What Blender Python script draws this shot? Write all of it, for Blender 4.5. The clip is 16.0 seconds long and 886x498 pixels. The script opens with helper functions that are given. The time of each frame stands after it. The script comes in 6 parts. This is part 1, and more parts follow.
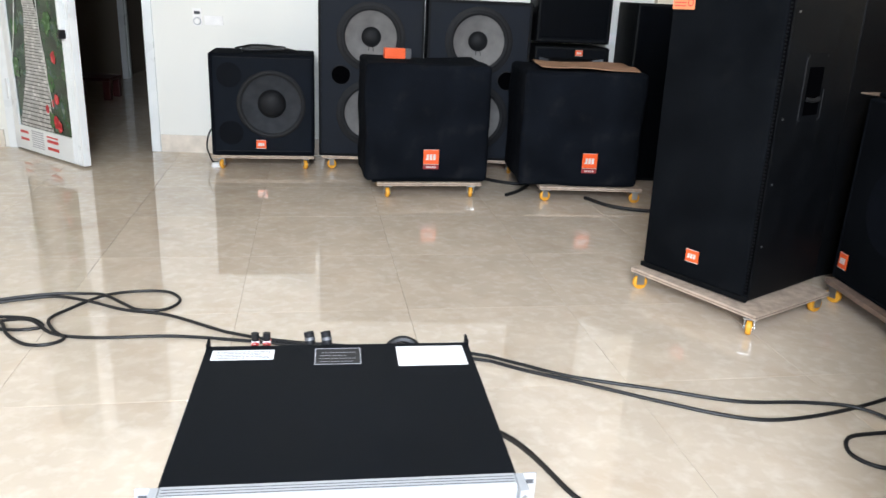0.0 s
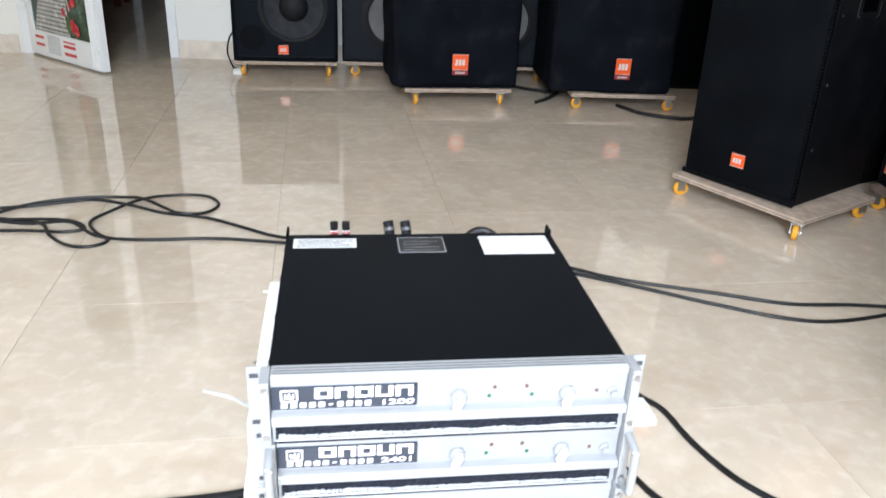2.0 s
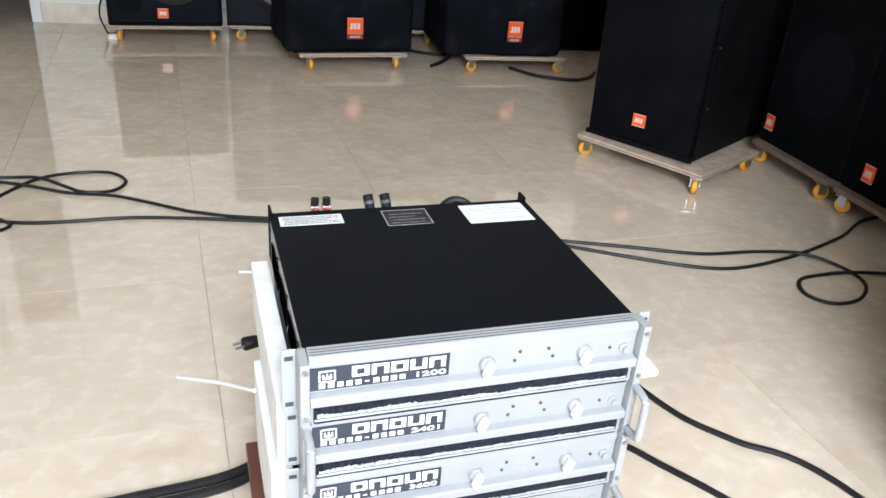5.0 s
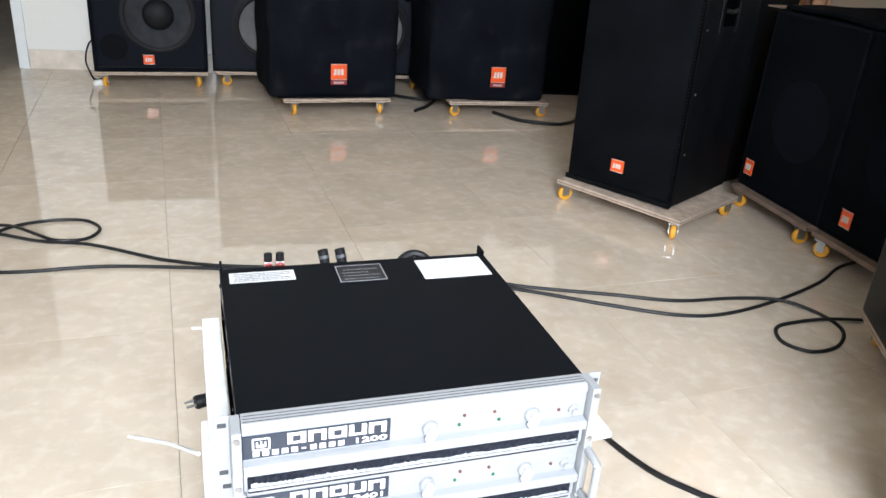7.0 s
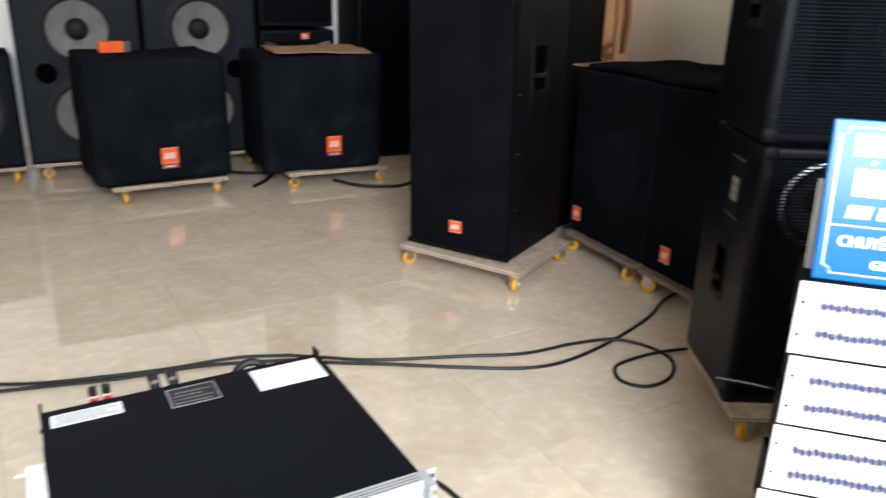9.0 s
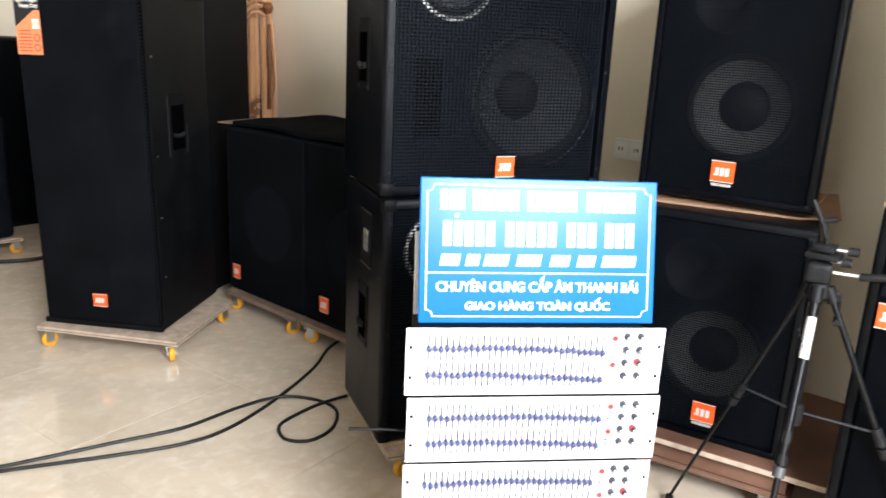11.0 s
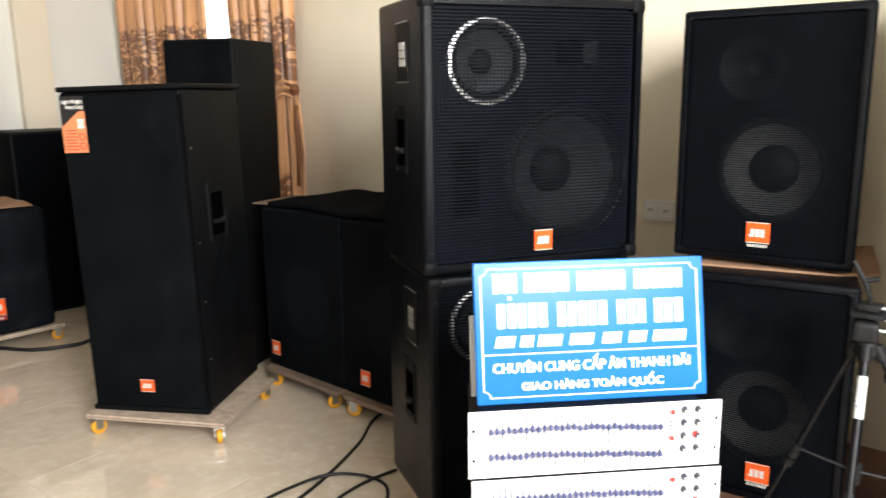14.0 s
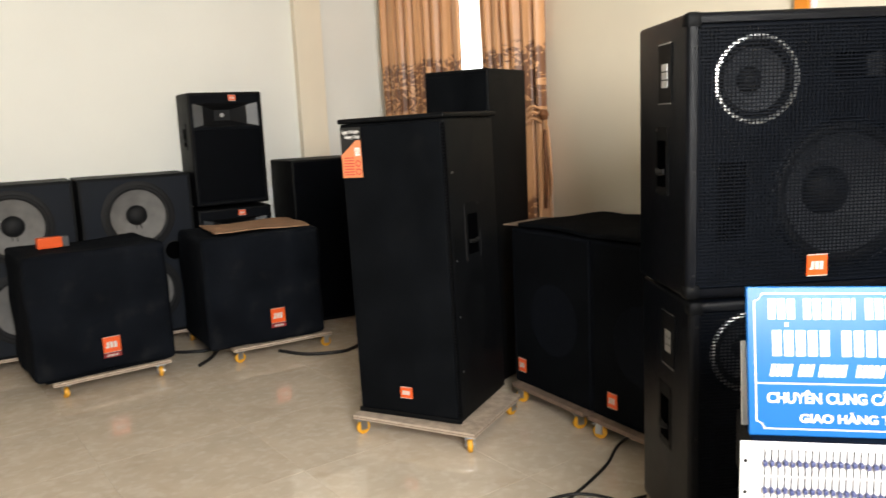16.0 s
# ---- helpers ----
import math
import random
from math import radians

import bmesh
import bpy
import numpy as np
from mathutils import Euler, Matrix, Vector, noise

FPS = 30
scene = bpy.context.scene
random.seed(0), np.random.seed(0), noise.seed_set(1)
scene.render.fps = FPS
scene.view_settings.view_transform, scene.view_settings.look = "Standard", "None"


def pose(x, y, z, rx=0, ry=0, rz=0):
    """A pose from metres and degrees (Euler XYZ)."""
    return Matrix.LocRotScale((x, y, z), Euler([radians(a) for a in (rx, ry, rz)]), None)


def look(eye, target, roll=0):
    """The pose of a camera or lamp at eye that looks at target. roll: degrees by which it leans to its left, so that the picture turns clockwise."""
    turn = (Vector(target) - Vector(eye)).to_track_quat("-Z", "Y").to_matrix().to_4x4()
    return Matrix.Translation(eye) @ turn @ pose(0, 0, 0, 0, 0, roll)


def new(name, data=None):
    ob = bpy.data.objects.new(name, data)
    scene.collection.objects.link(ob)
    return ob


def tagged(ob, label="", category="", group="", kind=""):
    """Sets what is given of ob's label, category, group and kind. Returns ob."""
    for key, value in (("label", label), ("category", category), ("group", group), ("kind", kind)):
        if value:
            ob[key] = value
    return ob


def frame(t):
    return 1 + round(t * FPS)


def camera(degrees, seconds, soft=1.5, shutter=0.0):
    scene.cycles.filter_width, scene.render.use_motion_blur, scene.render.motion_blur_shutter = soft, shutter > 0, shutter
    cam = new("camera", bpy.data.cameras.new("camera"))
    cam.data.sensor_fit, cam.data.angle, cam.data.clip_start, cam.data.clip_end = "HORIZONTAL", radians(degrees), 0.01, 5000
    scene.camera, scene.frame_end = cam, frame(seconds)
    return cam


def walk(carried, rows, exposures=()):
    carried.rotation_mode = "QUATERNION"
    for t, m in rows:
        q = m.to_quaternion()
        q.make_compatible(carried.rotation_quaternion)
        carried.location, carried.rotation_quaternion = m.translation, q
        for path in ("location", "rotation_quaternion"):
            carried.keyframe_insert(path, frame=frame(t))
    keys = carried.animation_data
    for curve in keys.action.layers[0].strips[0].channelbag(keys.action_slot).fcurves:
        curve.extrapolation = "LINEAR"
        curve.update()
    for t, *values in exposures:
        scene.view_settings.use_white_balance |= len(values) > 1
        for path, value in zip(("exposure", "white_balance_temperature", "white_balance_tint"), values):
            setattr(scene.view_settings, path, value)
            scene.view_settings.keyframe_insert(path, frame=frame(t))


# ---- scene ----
cam = camera(59.6, 16.0, 1.5, 0.5)
PATH = [
    (0, (0.221, 0.202, 1.09), (0.376, 2.091, 0.454), 2.7),
    (0.5, (0.167, 0.238, 1.075), (0.316, 2.128, 0.437), 2.8),
    (1, (0.146, 0.25, 1.068), (0.291, 2.136, 0.42), 2.3),
    (1.5, (0.146, 0.249, 1.043), (0.289, 2.108, 0.32), 2.5),
    (2, (0.097, 0.225, 1.026), (0.243, 2.037, 0.193), 2.8),
    (2.5, (0.054, 0.256, 1.014), (0.211, 2.046, 0.136), 3.4),
    (3, (0.025, 0.308, 1.017), (0.219, 2.084, 0.118), 3.8),
    (3.5, (-0.013, 0.321, 1.024), (0.294, 2.083, 0.129), 4.9),
    (4, (-0.083, 0.272, 1.03), (0.347, 2.003, 0.124), 4.5),
    (4.2, (-0.107, 0.256, 1.029), (0.362, 1.973, 0.115), 4.7),
    (6.5, (-0.024, 0.233, 1.054), (0.457, 1.987, 0.22), 4.4),
    (7, (-0.019, 0.251, 1.056), (0.469, 2.013, 0.248), 4.5),
    (7.5, (-0.026, 0.246, 1.075), (0.468, 2.018, 0.292), 4.2),
    (8, (-0.016, 0.246, 1.091), (0.494, 2.029, 0.343), 4.0),
    (8.5, (-0.002, 0.245, 1.115), (0.6, 2.015, 0.402), 2.7),
    (9, (0.03, 0.229, 1.148), (0.86, 1.919, 0.474), 1.7),
    (9.5, (0.076, 0.207, 1.163), (1.109, 1.798, 0.529), 1.2),
    (10, (0.118, 0.18, 1.172), (1.35, 1.636, 0.57), 2.3),
    (10.2, (0.128, 0.177, 1.167), (1.422, 1.585, 0.579), 2.7),
    (12.3, (0.153, 0.12, 1.238), (1.719, 1.265, 0.754), 1.5),
    (12.5, (0.15, 0.124, 1.239), (1.716, 1.275, 0.77), 1.2),
    (13, (0.126, 0.139, 1.251), (1.676, 1.322, 0.806), 0.5),
    (13.5, (0.113, 0.159, 1.259), (1.639, 1.381, 0.838), -0.2),
    (14, (0.078, 0.183, 1.26), (1.532, 1.496, 0.86), -0.7),
    (14.5, (0.043, 0.201, 1.272), (1.393, 1.624, 0.882), -1.2),
    (15, (0.015, 0.206, 1.28), (1.273, 1.715, 0.908), -1.5),
    (15.5, (0.009, 0.207, 1.288), (1.139, 1.82, 0.939), -2.2),
    (16, (-0.009, 0.188, 1.264), (0.998, 1.885, 0.939), -2.6),
]
walk(cam, [(t, look(eye, target, roll)) for t, eye, target, roll in PATH],
     exposures=[(0, 0.05, 6000, 10), (1, 0.03, 6000, 10), (2, -0.22, 5960, 10), (2.5, -0.50, 5960, 10), (3, -0.48, 6000, 10), (4, -0.43, 6110, 10), (6.5, -0.27, 6080, 10),
                (8, -0.10, 6020, 10), (9, -0.22, 6350, 10), (10, -0.02, 6440, 10), (12.5, 0.08, 6660, 10), (14, -0.03, 6930, 10), (16, -0.29, 7150, 10)])

# ---- world and light ----
world = bpy.data.worlds.new("sky")
scene.world = world
world.use_nodes = True
wn = world.node_tree
sky = wn.nodes.new("ShaderNodeTexSky")
sky.sky_type = "NISHITA"
sky.sun_disc = False
sky.sun_elevation, sky.sun_rotation = radians(40), radians(200)
wn.links.new(sky.outputs[0], wn.nodes["Background"].inputs[0])
wn.nodes["Background"].inputs[1].default_value = 0.12


def area(name, m, sx, sy, watts, col):
    l = bpy.data.lights.new(name, "AREA")
    l.shape, l.size, l.size_y, l.energy, l.color = "RECTANGLE", sx, sy, watts, col
    o = new(name, l)
    o.matrix_world = m
    return o


# Daylight of the wide shop entrance behind the camera.
area("entrance_daylight", look((0.02, -1.42, 2.1), (1.1, 3.0, 0.6)), 1.2, 1.4, 330, (0.91, 0.95, 1.0))
# Fill lamp added on the unseen west side to lift the shaded east wall.
area("side_window_daylight", look((-3.12, 0.6, 1.6), (0.0, 0.9, 1.2)), 1.8, 1.4, 26, (0.91, 0.95, 1.0))


# ---- materials ----
def mat(name, col, rough=0.5, metal=0.0, var=0.18, scale=6.0, bump=0.1, bscale=250.0, spec=0.5, rvar=0.12, dust=0.0):
    m = bpy.data.materials.new(name)
    m.use_nodes = True
    nt = m.node_tree
    N, L = nt.nodes, nt.links
    b = N["Principled BSDF"]
    tc = N.new("ShaderNodeTexCoord")
    n1, n2 = N.new("ShaderNodeTexNoise"), N.new("ShaderNodeTexNoise")
    n1.inputs["Scale"].default_value, n1.inputs["Detail"].default_value = scale, 5
    n2.inputs["Scale"].default_value, n2.inputs["Detail"].default_value = bscale, 3
    for n in (n1, n2):
        L.new(tc.outputs["Object"], n.inputs["Vector"])
    mr = N.new("ShaderNodeMapRange")
    mr.inputs[1].default_value, mr.inputs[2].default_value = 0.3, 0.7
    mr.inputs[3].default_value, mr.inputs[4].default_value = 1 - var, 1 + var
    L.new(n1.outputs[0], mr.inputs[0])
    mx = N.new("ShaderNodeMix")
    mx.data_type, mx.blend_type = "RGBA", "MULTIPLY"
    mx.inputs[0].default_value = 1.0
    mx.inputs[6].default_value = (*col, 1)
    L.new(mr.outputs[0], mx.inputs[7])
    out = mx.outputs[2]
    if dust:
        d = N.new("ShaderNodeMix")
        d.data_type = "RGBA"
        r = N.new("ShaderNodeMapRange")
        r.inputs[1].default_value, r.inputs[2].default_value, r.inputs[4].default_value = 0.55, 0.8, dust
        n3 = N.new("ShaderNodeTexNoise")
        n3.inputs["Scale"].default_value, n3.inputs["Detail"].default_value = scale * 2.3, 8
        L.new(tc.outputs["Object"], n3.inputs["Vector"])
        L.new(n3.outputs[0], r.inputs[0])
        L.new(r.outputs[0], d.inputs[0])
        L.new(out, d.inputs[6])
        d.inputs[7].default_value = (0.3, 0.28, 0.25, 1)
        out = d.outputs[2]
    L.new(out, b.inputs["Base Color"])
    rr = N.new("ShaderNodeMapRange")
    rr.inputs[3].default_value, rr.inputs[4].default_value = max(0.02, rough - rvar), min(1, rough + rvar)
    L.new(n1.outputs[0], rr.inputs[0])
    L.new(rr.outputs[0], b.inputs["Roughness"])
    b.inputs["Metallic"].default_value = metal
    b.inputs["Specular IOR Level"].default_value = spec
    if bump:
        bp = N.new("ShaderNodeBump")
        bp.inputs["Strength"].default_value, bp.inputs["Distance"].default_value = bump, 0.002
        L.new(n2.outputs[0], bp.inputs["Height"])
        L.new(bp.outputs[0], b.inputs["Normal"])
    return m


def glow(name, col, strength):
    m = bpy.data.materials.new(name)
    m.use_nodes = True
    b = m.node_tree.nodes["Principled BSDF"]
    b.inputs["Base Color"].default_value = (*col, 1)
    b.inputs["Emission Color"].default_value = (*col, 1)
    b.inputs["Emission Strength"].default_value = strength
    return m


def marble():
    m = mat("polished_marble_tile", (0.635, 0.542, 0.428), 0.025, 0, 0.07, 5, 0.02, 30, 1.0, 0.012)
    nt = m.node_tree
    N, L = nt.nodes, nt.links
    b = N["Principled BSDF"]
    src = b.inputs["Base Color"].links[0].from_socket
    tc, oi = N.new("ShaderNodeTexCoord"), N.new("ShaderNodeObjectInfo")
    add = N.new("ShaderNodeVectorMath")
    mul = N.new("ShaderNodeVectorMath")
    mul.operation = "SCALE"
    mul.inputs[3].default_value = 37
    L.new(oi.outputs["Random"], mul.inputs[0])
    L.new(tc.outputs["Object"], add.inputs[0])
    L.new(mul.outputs[0], add.inputs[1])
    v = N.new("ShaderNodeTexNoise")
    v.inputs["Scale"].default_value, v.inputs["Detail"].default_value = 22, 5
    v.inputs["Roughness"].default_value, v.inputs["Distortion"].default_value = 0.5, 0.25
    L.new(add.outputs[0], v.inputs["Vector"])
    r = N.new("ShaderNodeMapRange")
    r.inputs[1].default_value, r.inputs[2].default_value = 0.47, 0.70
    r.inputs[3].default_value, r.inputs[4].default_value = 0.0, 0.42
    L.new(v.outputs[0], r.inputs[0])
    mx = N.new("ShaderNodeMix")
    mx.data_type = "RGBA"
    L.new(r.outputs[0], mx.inputs[0])
    L.new(src, mx.inputs[6])
    mx.inputs[7].default_value = (0.80, 0.735, 0.64, 1)
    v2 = N.new("ShaderNodeTexNoise")
    v2.inputs["Scale"].default_value, v2.inputs["Detail"].default_value, v2.inputs["Distortion"].default_value = 7, 8, 0.5
    L.new(add.outputs[0], v2.inputs["Vector"])
    r2 = N.new("ShaderNodeMapRange")
    r2.inputs[1].default_value, r2.inputs[2].default_value, r2.inputs[4].default_value = 0.52, 0.74, 0.55
    L.new(v2.outputs[0], r2.inputs[0])
    mx2 = N.new("ShaderNodeMix")
    mx2.data_type = "RGBA"
    L.new(r2.outputs[0], mx2.inputs[0])
    L.new(mx.outputs[2], mx2.inputs[6])
    mx2.inputs[7].default_value = (0.54, 0.425, 0.31, 1)
    tint = N.new("ShaderNodeMapRange")
    tint.inputs[3].default_value, tint.inputs[4].default_value = 0.95, 1.04
    L.new(oi.outputs["Random"], tint.inputs[0])
    mx3 = N.new("ShaderNodeMix")
    mx3.data_type, mx3.blend_type = "RGBA", "MULTIPLY"
    mx3.inputs[0].default_value = 1
    L.new(mx2.outputs[2], mx3.inputs[6])
    L.new(tint.outputs[0], mx3.inputs[7])
    L.new(mx3.outputs[2], b.inputs["Base Color"])
    return m


def curtain_mat():
    m = mat("gold_satin_curtain", (0.64, 0.32, 0.145), 0.42, 0, 0.12, 3, 0.15, 500, 0.5)
    nt = m.node_tree
    N, L = nt.nodes, nt.links
    b = N["Principled BSDF"]
    b.inputs["Sheen Weight"].default_value = 0.3
    src = b.inputs["Base Color"].links[0].from_socket
    uv = N.new("ShaderNodeUVMap")
    vo = N.new("ShaderNodeTexVoronoi")
    vo.inputs["Scale"].default_value = 4.2
    mp = N.new("ShaderNodeVectorMath")
    mp.operation = "ADD"
    mp.inputs[1].default_value = (0.3, 0.07, 0)
    L.new(uv.outputs[0], mp.inputs[0])
    L.new(mp.outputs[0], vo.inputs["Vector"])
    # leaf sprays gathered in rings
    nz = N.new("ShaderNodeTexNoise")
    nz.inputs["Scale"].default_value, nz.inputs["Detail"].default_value, nz.inputs["Distortion"].default_value = 23, 3, 1.6
    L.new(uv.outputs[0], nz.inputs["Vector"])
    wav = N.new("ShaderNodeMath")
    wav.operation = "MULTIPLY_ADD"
    L.new(vo.outputs["Distance"], wav.inputs[0])
    wav.inputs[1].default_value = 0.16
    L.new(nz.outputs[0], wav.inputs[2])
    lt = N.new("ShaderNodeMapRange")
    lt.inputs[1].default_value, lt.inputs[2].default_value = 0.56, 0.585
    L.new(wav.outputs[0], lt.inputs[0])
    sep = N.new("ShaderNodeSeparateXYZ")
    L.new(uv.outputs[0], sep.inputs[0])
    # the leaves fill an upper band and the foot of the cloth
    zs = N.new("ShaderNodeMath")
    zs.operation = "MULTIPLY"
    zs.inputs[1].default_value = 1 / 2.62
    L.new(sep.outputs[1], zs.inputs[0])
    # scalloped edges to the bands
    sc = N.new("ShaderNodeMath")
    sc.operation = "PINGPONG"
    sc.inputs[1].default_value = 0.09
    L.new(sep.outputs[0], sc.inputs[0])
    sz = N.new("ShaderNodeMath")
    sz.operation = "MULTIPLY_ADD"
    sz.inputs[1].default_value = -0.22
    L.new(sc.outputs[0], sz.inputs[0])
    L.new(zs.outputs[0], sz.inputs[2])
    zr = N.new("ShaderNodeValToRGB")
    ze = zr.color_ramp.elements
    ze[0].position, ze[0].color = 0.0, (1, 1, 1, 1)
    ze[1].position, ze[1].color = 1.0, (0, 0, 0, 1)
    for p, c in ((0.305, 1), (0.315, 0), (0.49, 0), (0.50, 1), (0.615, 1), (0.622, 0)):
        ze.new(p).color = (c, c, c, 1)
    L.new(sz.outputs[0], zr.inputs[0])
    k = N.new("ShaderNodeMath")
    k.operation = "MULTIPLY"
    L.new(lt.outputs[0], k.inputs[0])
    L.new(zr.outputs[0], k.inputs[1])
    mx = N.new("ShaderNodeMix")
    mx.data_type = "RGBA"
    L.new(k.outputs[0], mx.inputs[0])
    L.new(src, mx.inputs[6])
    mx.inputs[7].default_value = (0.185, 0.070, 0.026, 1)
    L.new(mx.outputs[2], b.inputs["Base Color"])
    return m


def ply_mat():
    m = mat("raw_plywood", (0.46, 0.34, 0.25), 0.7, 0, 0.2, 12, 0.3, 120, 0.3, 0.1, 0.3)
    return m


def picture_mat():
    m = mat("garden_picture_leaves", (0.03, 0.05, 0.03), 0.25, 0, 0.6, 14, 0)
    nt = m.node_tree
    N, L = nt.nodes, nt.links
    b = N["Principled BSDF"]
    tc = N.new("ShaderNodeTexCoord")
    nz = N.new("ShaderNodeTexNoise")
    nz.inputs["Scale"].default_value, nz.inputs["Detail"].default_value = 11, 6
    L.new(tc.outputs["Object"], nz.inputs["Vector"])
    cr = N.new("ShaderNodeValToRGB")
    e = cr.color_ramp.elements
    e[0].position, e[0].color = 0.36, (0.008, 0.012, 0.012, 1)
    e[1].position, e[1].color = 0.78, (0.12, 0.15, 0.15, 1)
    for p, c in ((0.48, (0.02, 0.05, 0.025, 1)), (0.57, (0.03, 0.075, 0.025, 1)), (0.65, (0.06, 0.10, 0.10, 1))):
        cr.color_ramp.elements.new(p).color = c
    L.new(nz.outputs[0], cr.inputs[0])
    L.new(cr.outputs[0], b.inputs["Base Color"])
    return m


M = {}
M["tile"] = marble()
M["grout"] = mat("grout", (0.36, 0.28, 0.21), 0.9)
M["wall"] = mat("cream_wall_paint", (0.80, 0.72, 0.58), 0.55, 0, 0.035, 1.3, 0.06, 90, 0.35)
M["wall_white"] = mat("white_wall_paint", (0.79, 0.785, 0.735), 0.55, 0, 0.03, 1.3, 0.06, 90, 0.35)
# Unseen ceiling, greyed so that less light bounces into the room.
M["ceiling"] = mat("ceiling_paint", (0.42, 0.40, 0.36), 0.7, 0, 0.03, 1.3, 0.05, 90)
# Hall colour is kept dark in place of the hall's low light.
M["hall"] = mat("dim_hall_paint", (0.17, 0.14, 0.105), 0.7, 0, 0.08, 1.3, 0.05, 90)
M["skirt"] = mat("beige_skirting_tile", (0.70, 0.63, 0.54), 0.2, 0, 0.12, 14, 0.03, 60)
M["alu_white"] = mat("white_powder_coat", (0.78, 0.80, 0.80), 0.3, 0, 0.04, 5, 0.02, 200)
M["rubber"] = mat("black_rubber", (0.009, 0.009, 0.0096), 0.55, 0, 0.3, 20, 0.1, 300)
M["cable"] = mat("black_cable_jacket", (0.010, 0.010, 0.0105), 0.45, 0, 0.25, 40, 0.1, 300, 0.3, 0.1, 0.02)
M["carpet"] = mat("black_speaker_carpet", (0.0048, 0.0058, 0.0080), 0.93, 0, 0.35, 9, 0.6, 700, 0.1, 0.05, 0.006)
M["paint"] = mat("black_textured_paint", (0.0024, 0.0028, 0.0036), 0.55, 0, 0.3, 10, 0.5, 330, 0.25, 0.1, 0.006)
M["baffle"] = mat("black_baffle", (0.0022, 0.0030, 0.0048), 0.7, 0, 0.3, 9, 0.3, 300, 0.35, 0.08)
M["blue_baffle"] = mat("blue_black_baffle", (0.0060, 0.0084, 0.0135), 0.62, 0, 0.2, 6, 0.25, 250, 0.4)
M["cloth"] = mat("black_cloth_cover", (0.0041, 0.0048, 0.0060), 0.95, 0, 0.3, 5, 0.5, 900, 0.08, 0.04, 0.008)
M["grille"] = mat("black_grille_steel", (0.0010, 0.0015, 0.0026), 0.5, 0.0, 0.3, 20, 0.1, 300, 0.5)
M["tolex"] = mat("black_textured_vinyl", (0.0016, 0.0022, 0.0039), 0.34, 0, 0.3, 10, 0.5, 420, 0.14, 0.08)
M["cone_dim"] = mat("cone_behind_cloth", (0.034, 0.036, 0.040), 0.85, 0, 0.2, 18, 0.3, 260, 0.08)
M["handle_glint"] = mat("worn_black_plastic", (0.012, 0.012, 0.014), 0.5, 0, 0.2, 30, 0.1, 250, 0.3)
M["horn_glint"] = mat("dark_horn_flare", (0.026, 0.027, 0.031), 0.35, 0, 0.15, 12, 0.05, 250, 0.4)
M["cover"] = mat("worn_black_cloth", (0.0057, 0.0070, 0.0099), 0.95, 0, 0.35, 4, 0.6, 700, 0.04, 0.04, 0.035)
M["ring_bright"] = mat("polished_chrome_ring", (0.75, 0.75, 0.75), 0.42, 1.0, 0.06, 20, 0.03)
M["navy_baffle"] = mat("dark_navy_baffle", (0.0034, 0.0056, 0.0105), 0.65, 0, 0.25, 8, 0.3, 280, 0.1)
M["cone_mid"] = mat("smoky_paper_cone", (0.10, 0.10, 0.10), 0.8, 0, 0.16, 18, 0.5, 260, 0.3)
M["cone_grey"] = mat("grey_paper_cone", (0.17, 0.165, 0.16), 0.85, 0, 0.14, 18, 0.5, 260, 0.3)
M["cone_dark"] = mat("dark_paper_cone", (0.034, 0.036, 0.040), 0.7, 0, 0.2, 18, 0.4, 260, 0.4)
M["cap"] = mat("black_dust_cap", (0.0075, 0.0077, 0.0088), 0.6, 0, 0.2, 18, 0.3, 260, 0.4)
M["void"] = mat("dark_opening", (0.0012, 0.0012, 0.0015), 0.9, 0, 0.1)
M["perf"] = mat("dull_hole_edge", (0.0055, 0.006, 0.007), 0.6, 0, 0.2, 40, 0)
M["ghost"] = mat("cloth_over_driver", (0.0058, 0.0070, 0.0098), 0.9, 0, 0.2, 30, 0.2)
# Red plastic darkened to carry the hall's dimness in its colour.
M["dark_red"] = mat("dark_red_plastic", (0.0600, 0.0060, 0.0060), 0.4)
M["chrome"] = mat("bright_zinc", (0.40, 0.40, 0.40), 0.40, 1.0, 0.1, 20, 0.05)
M["horn_grey"] = mat("grey_horn_plastic", (0.065, 0.067, 0.072), 0.4, 0, 0.1, 12, 0.05)
M["orange"] = mat("orange_badge", (0.80, 0.10, 0.015), 0.35, 0, 0.06, 30, 0.02)
M["red_strip"] = mat("dark_red_strip", (0.24, 0.018, 0.022), 0.4, 0, 0.1, 30, 0.02)
M["badge_white"] = mat("badge_white", (0.62, 0.60, 0.57), 0.45, 0, 0.06, 30, 0.02)
M["white_mark"] = mat("white_mark", (0.85, 0.84, 0.82), 0.4, 0, 0.04, 30, 0.02)
M["yellow"] = mat("yellow_polyurethane_wheel", (0.72, 0.34, 0.022), 0.45, 0, 0.15, 60, 0.05, 300, 0.5, 0.1, 0.12)
M["ply"] = ply_mat()
M["ply_edge"] = mat("pale_plywood_edge", (0.44, 0.35, 0.275), 0.75, 0, 0.22, 30, 0.3, 140, 0.3)
# Dark ply for board cores; also stands in for shade on two dollies.
M["dark_shade_ply"] = mat("grimy_old_plywood", (0.20, 0.14, 0.105), 0.7, 0, 0.3, 14, 0.3, 120, 0.3)
M["red_ply"] = mat("red_brown_plywood", (0.1500, 0.0750, 0.0488), 0.6, 0, 0.25, 10, 0.25, 120, 0.35)
M["brown_wood"] = mat("dark_brown_varnished_wood", (0.105, 0.038, 0.024), 0.4, 0, 0.25, 9, 0.1, 90)
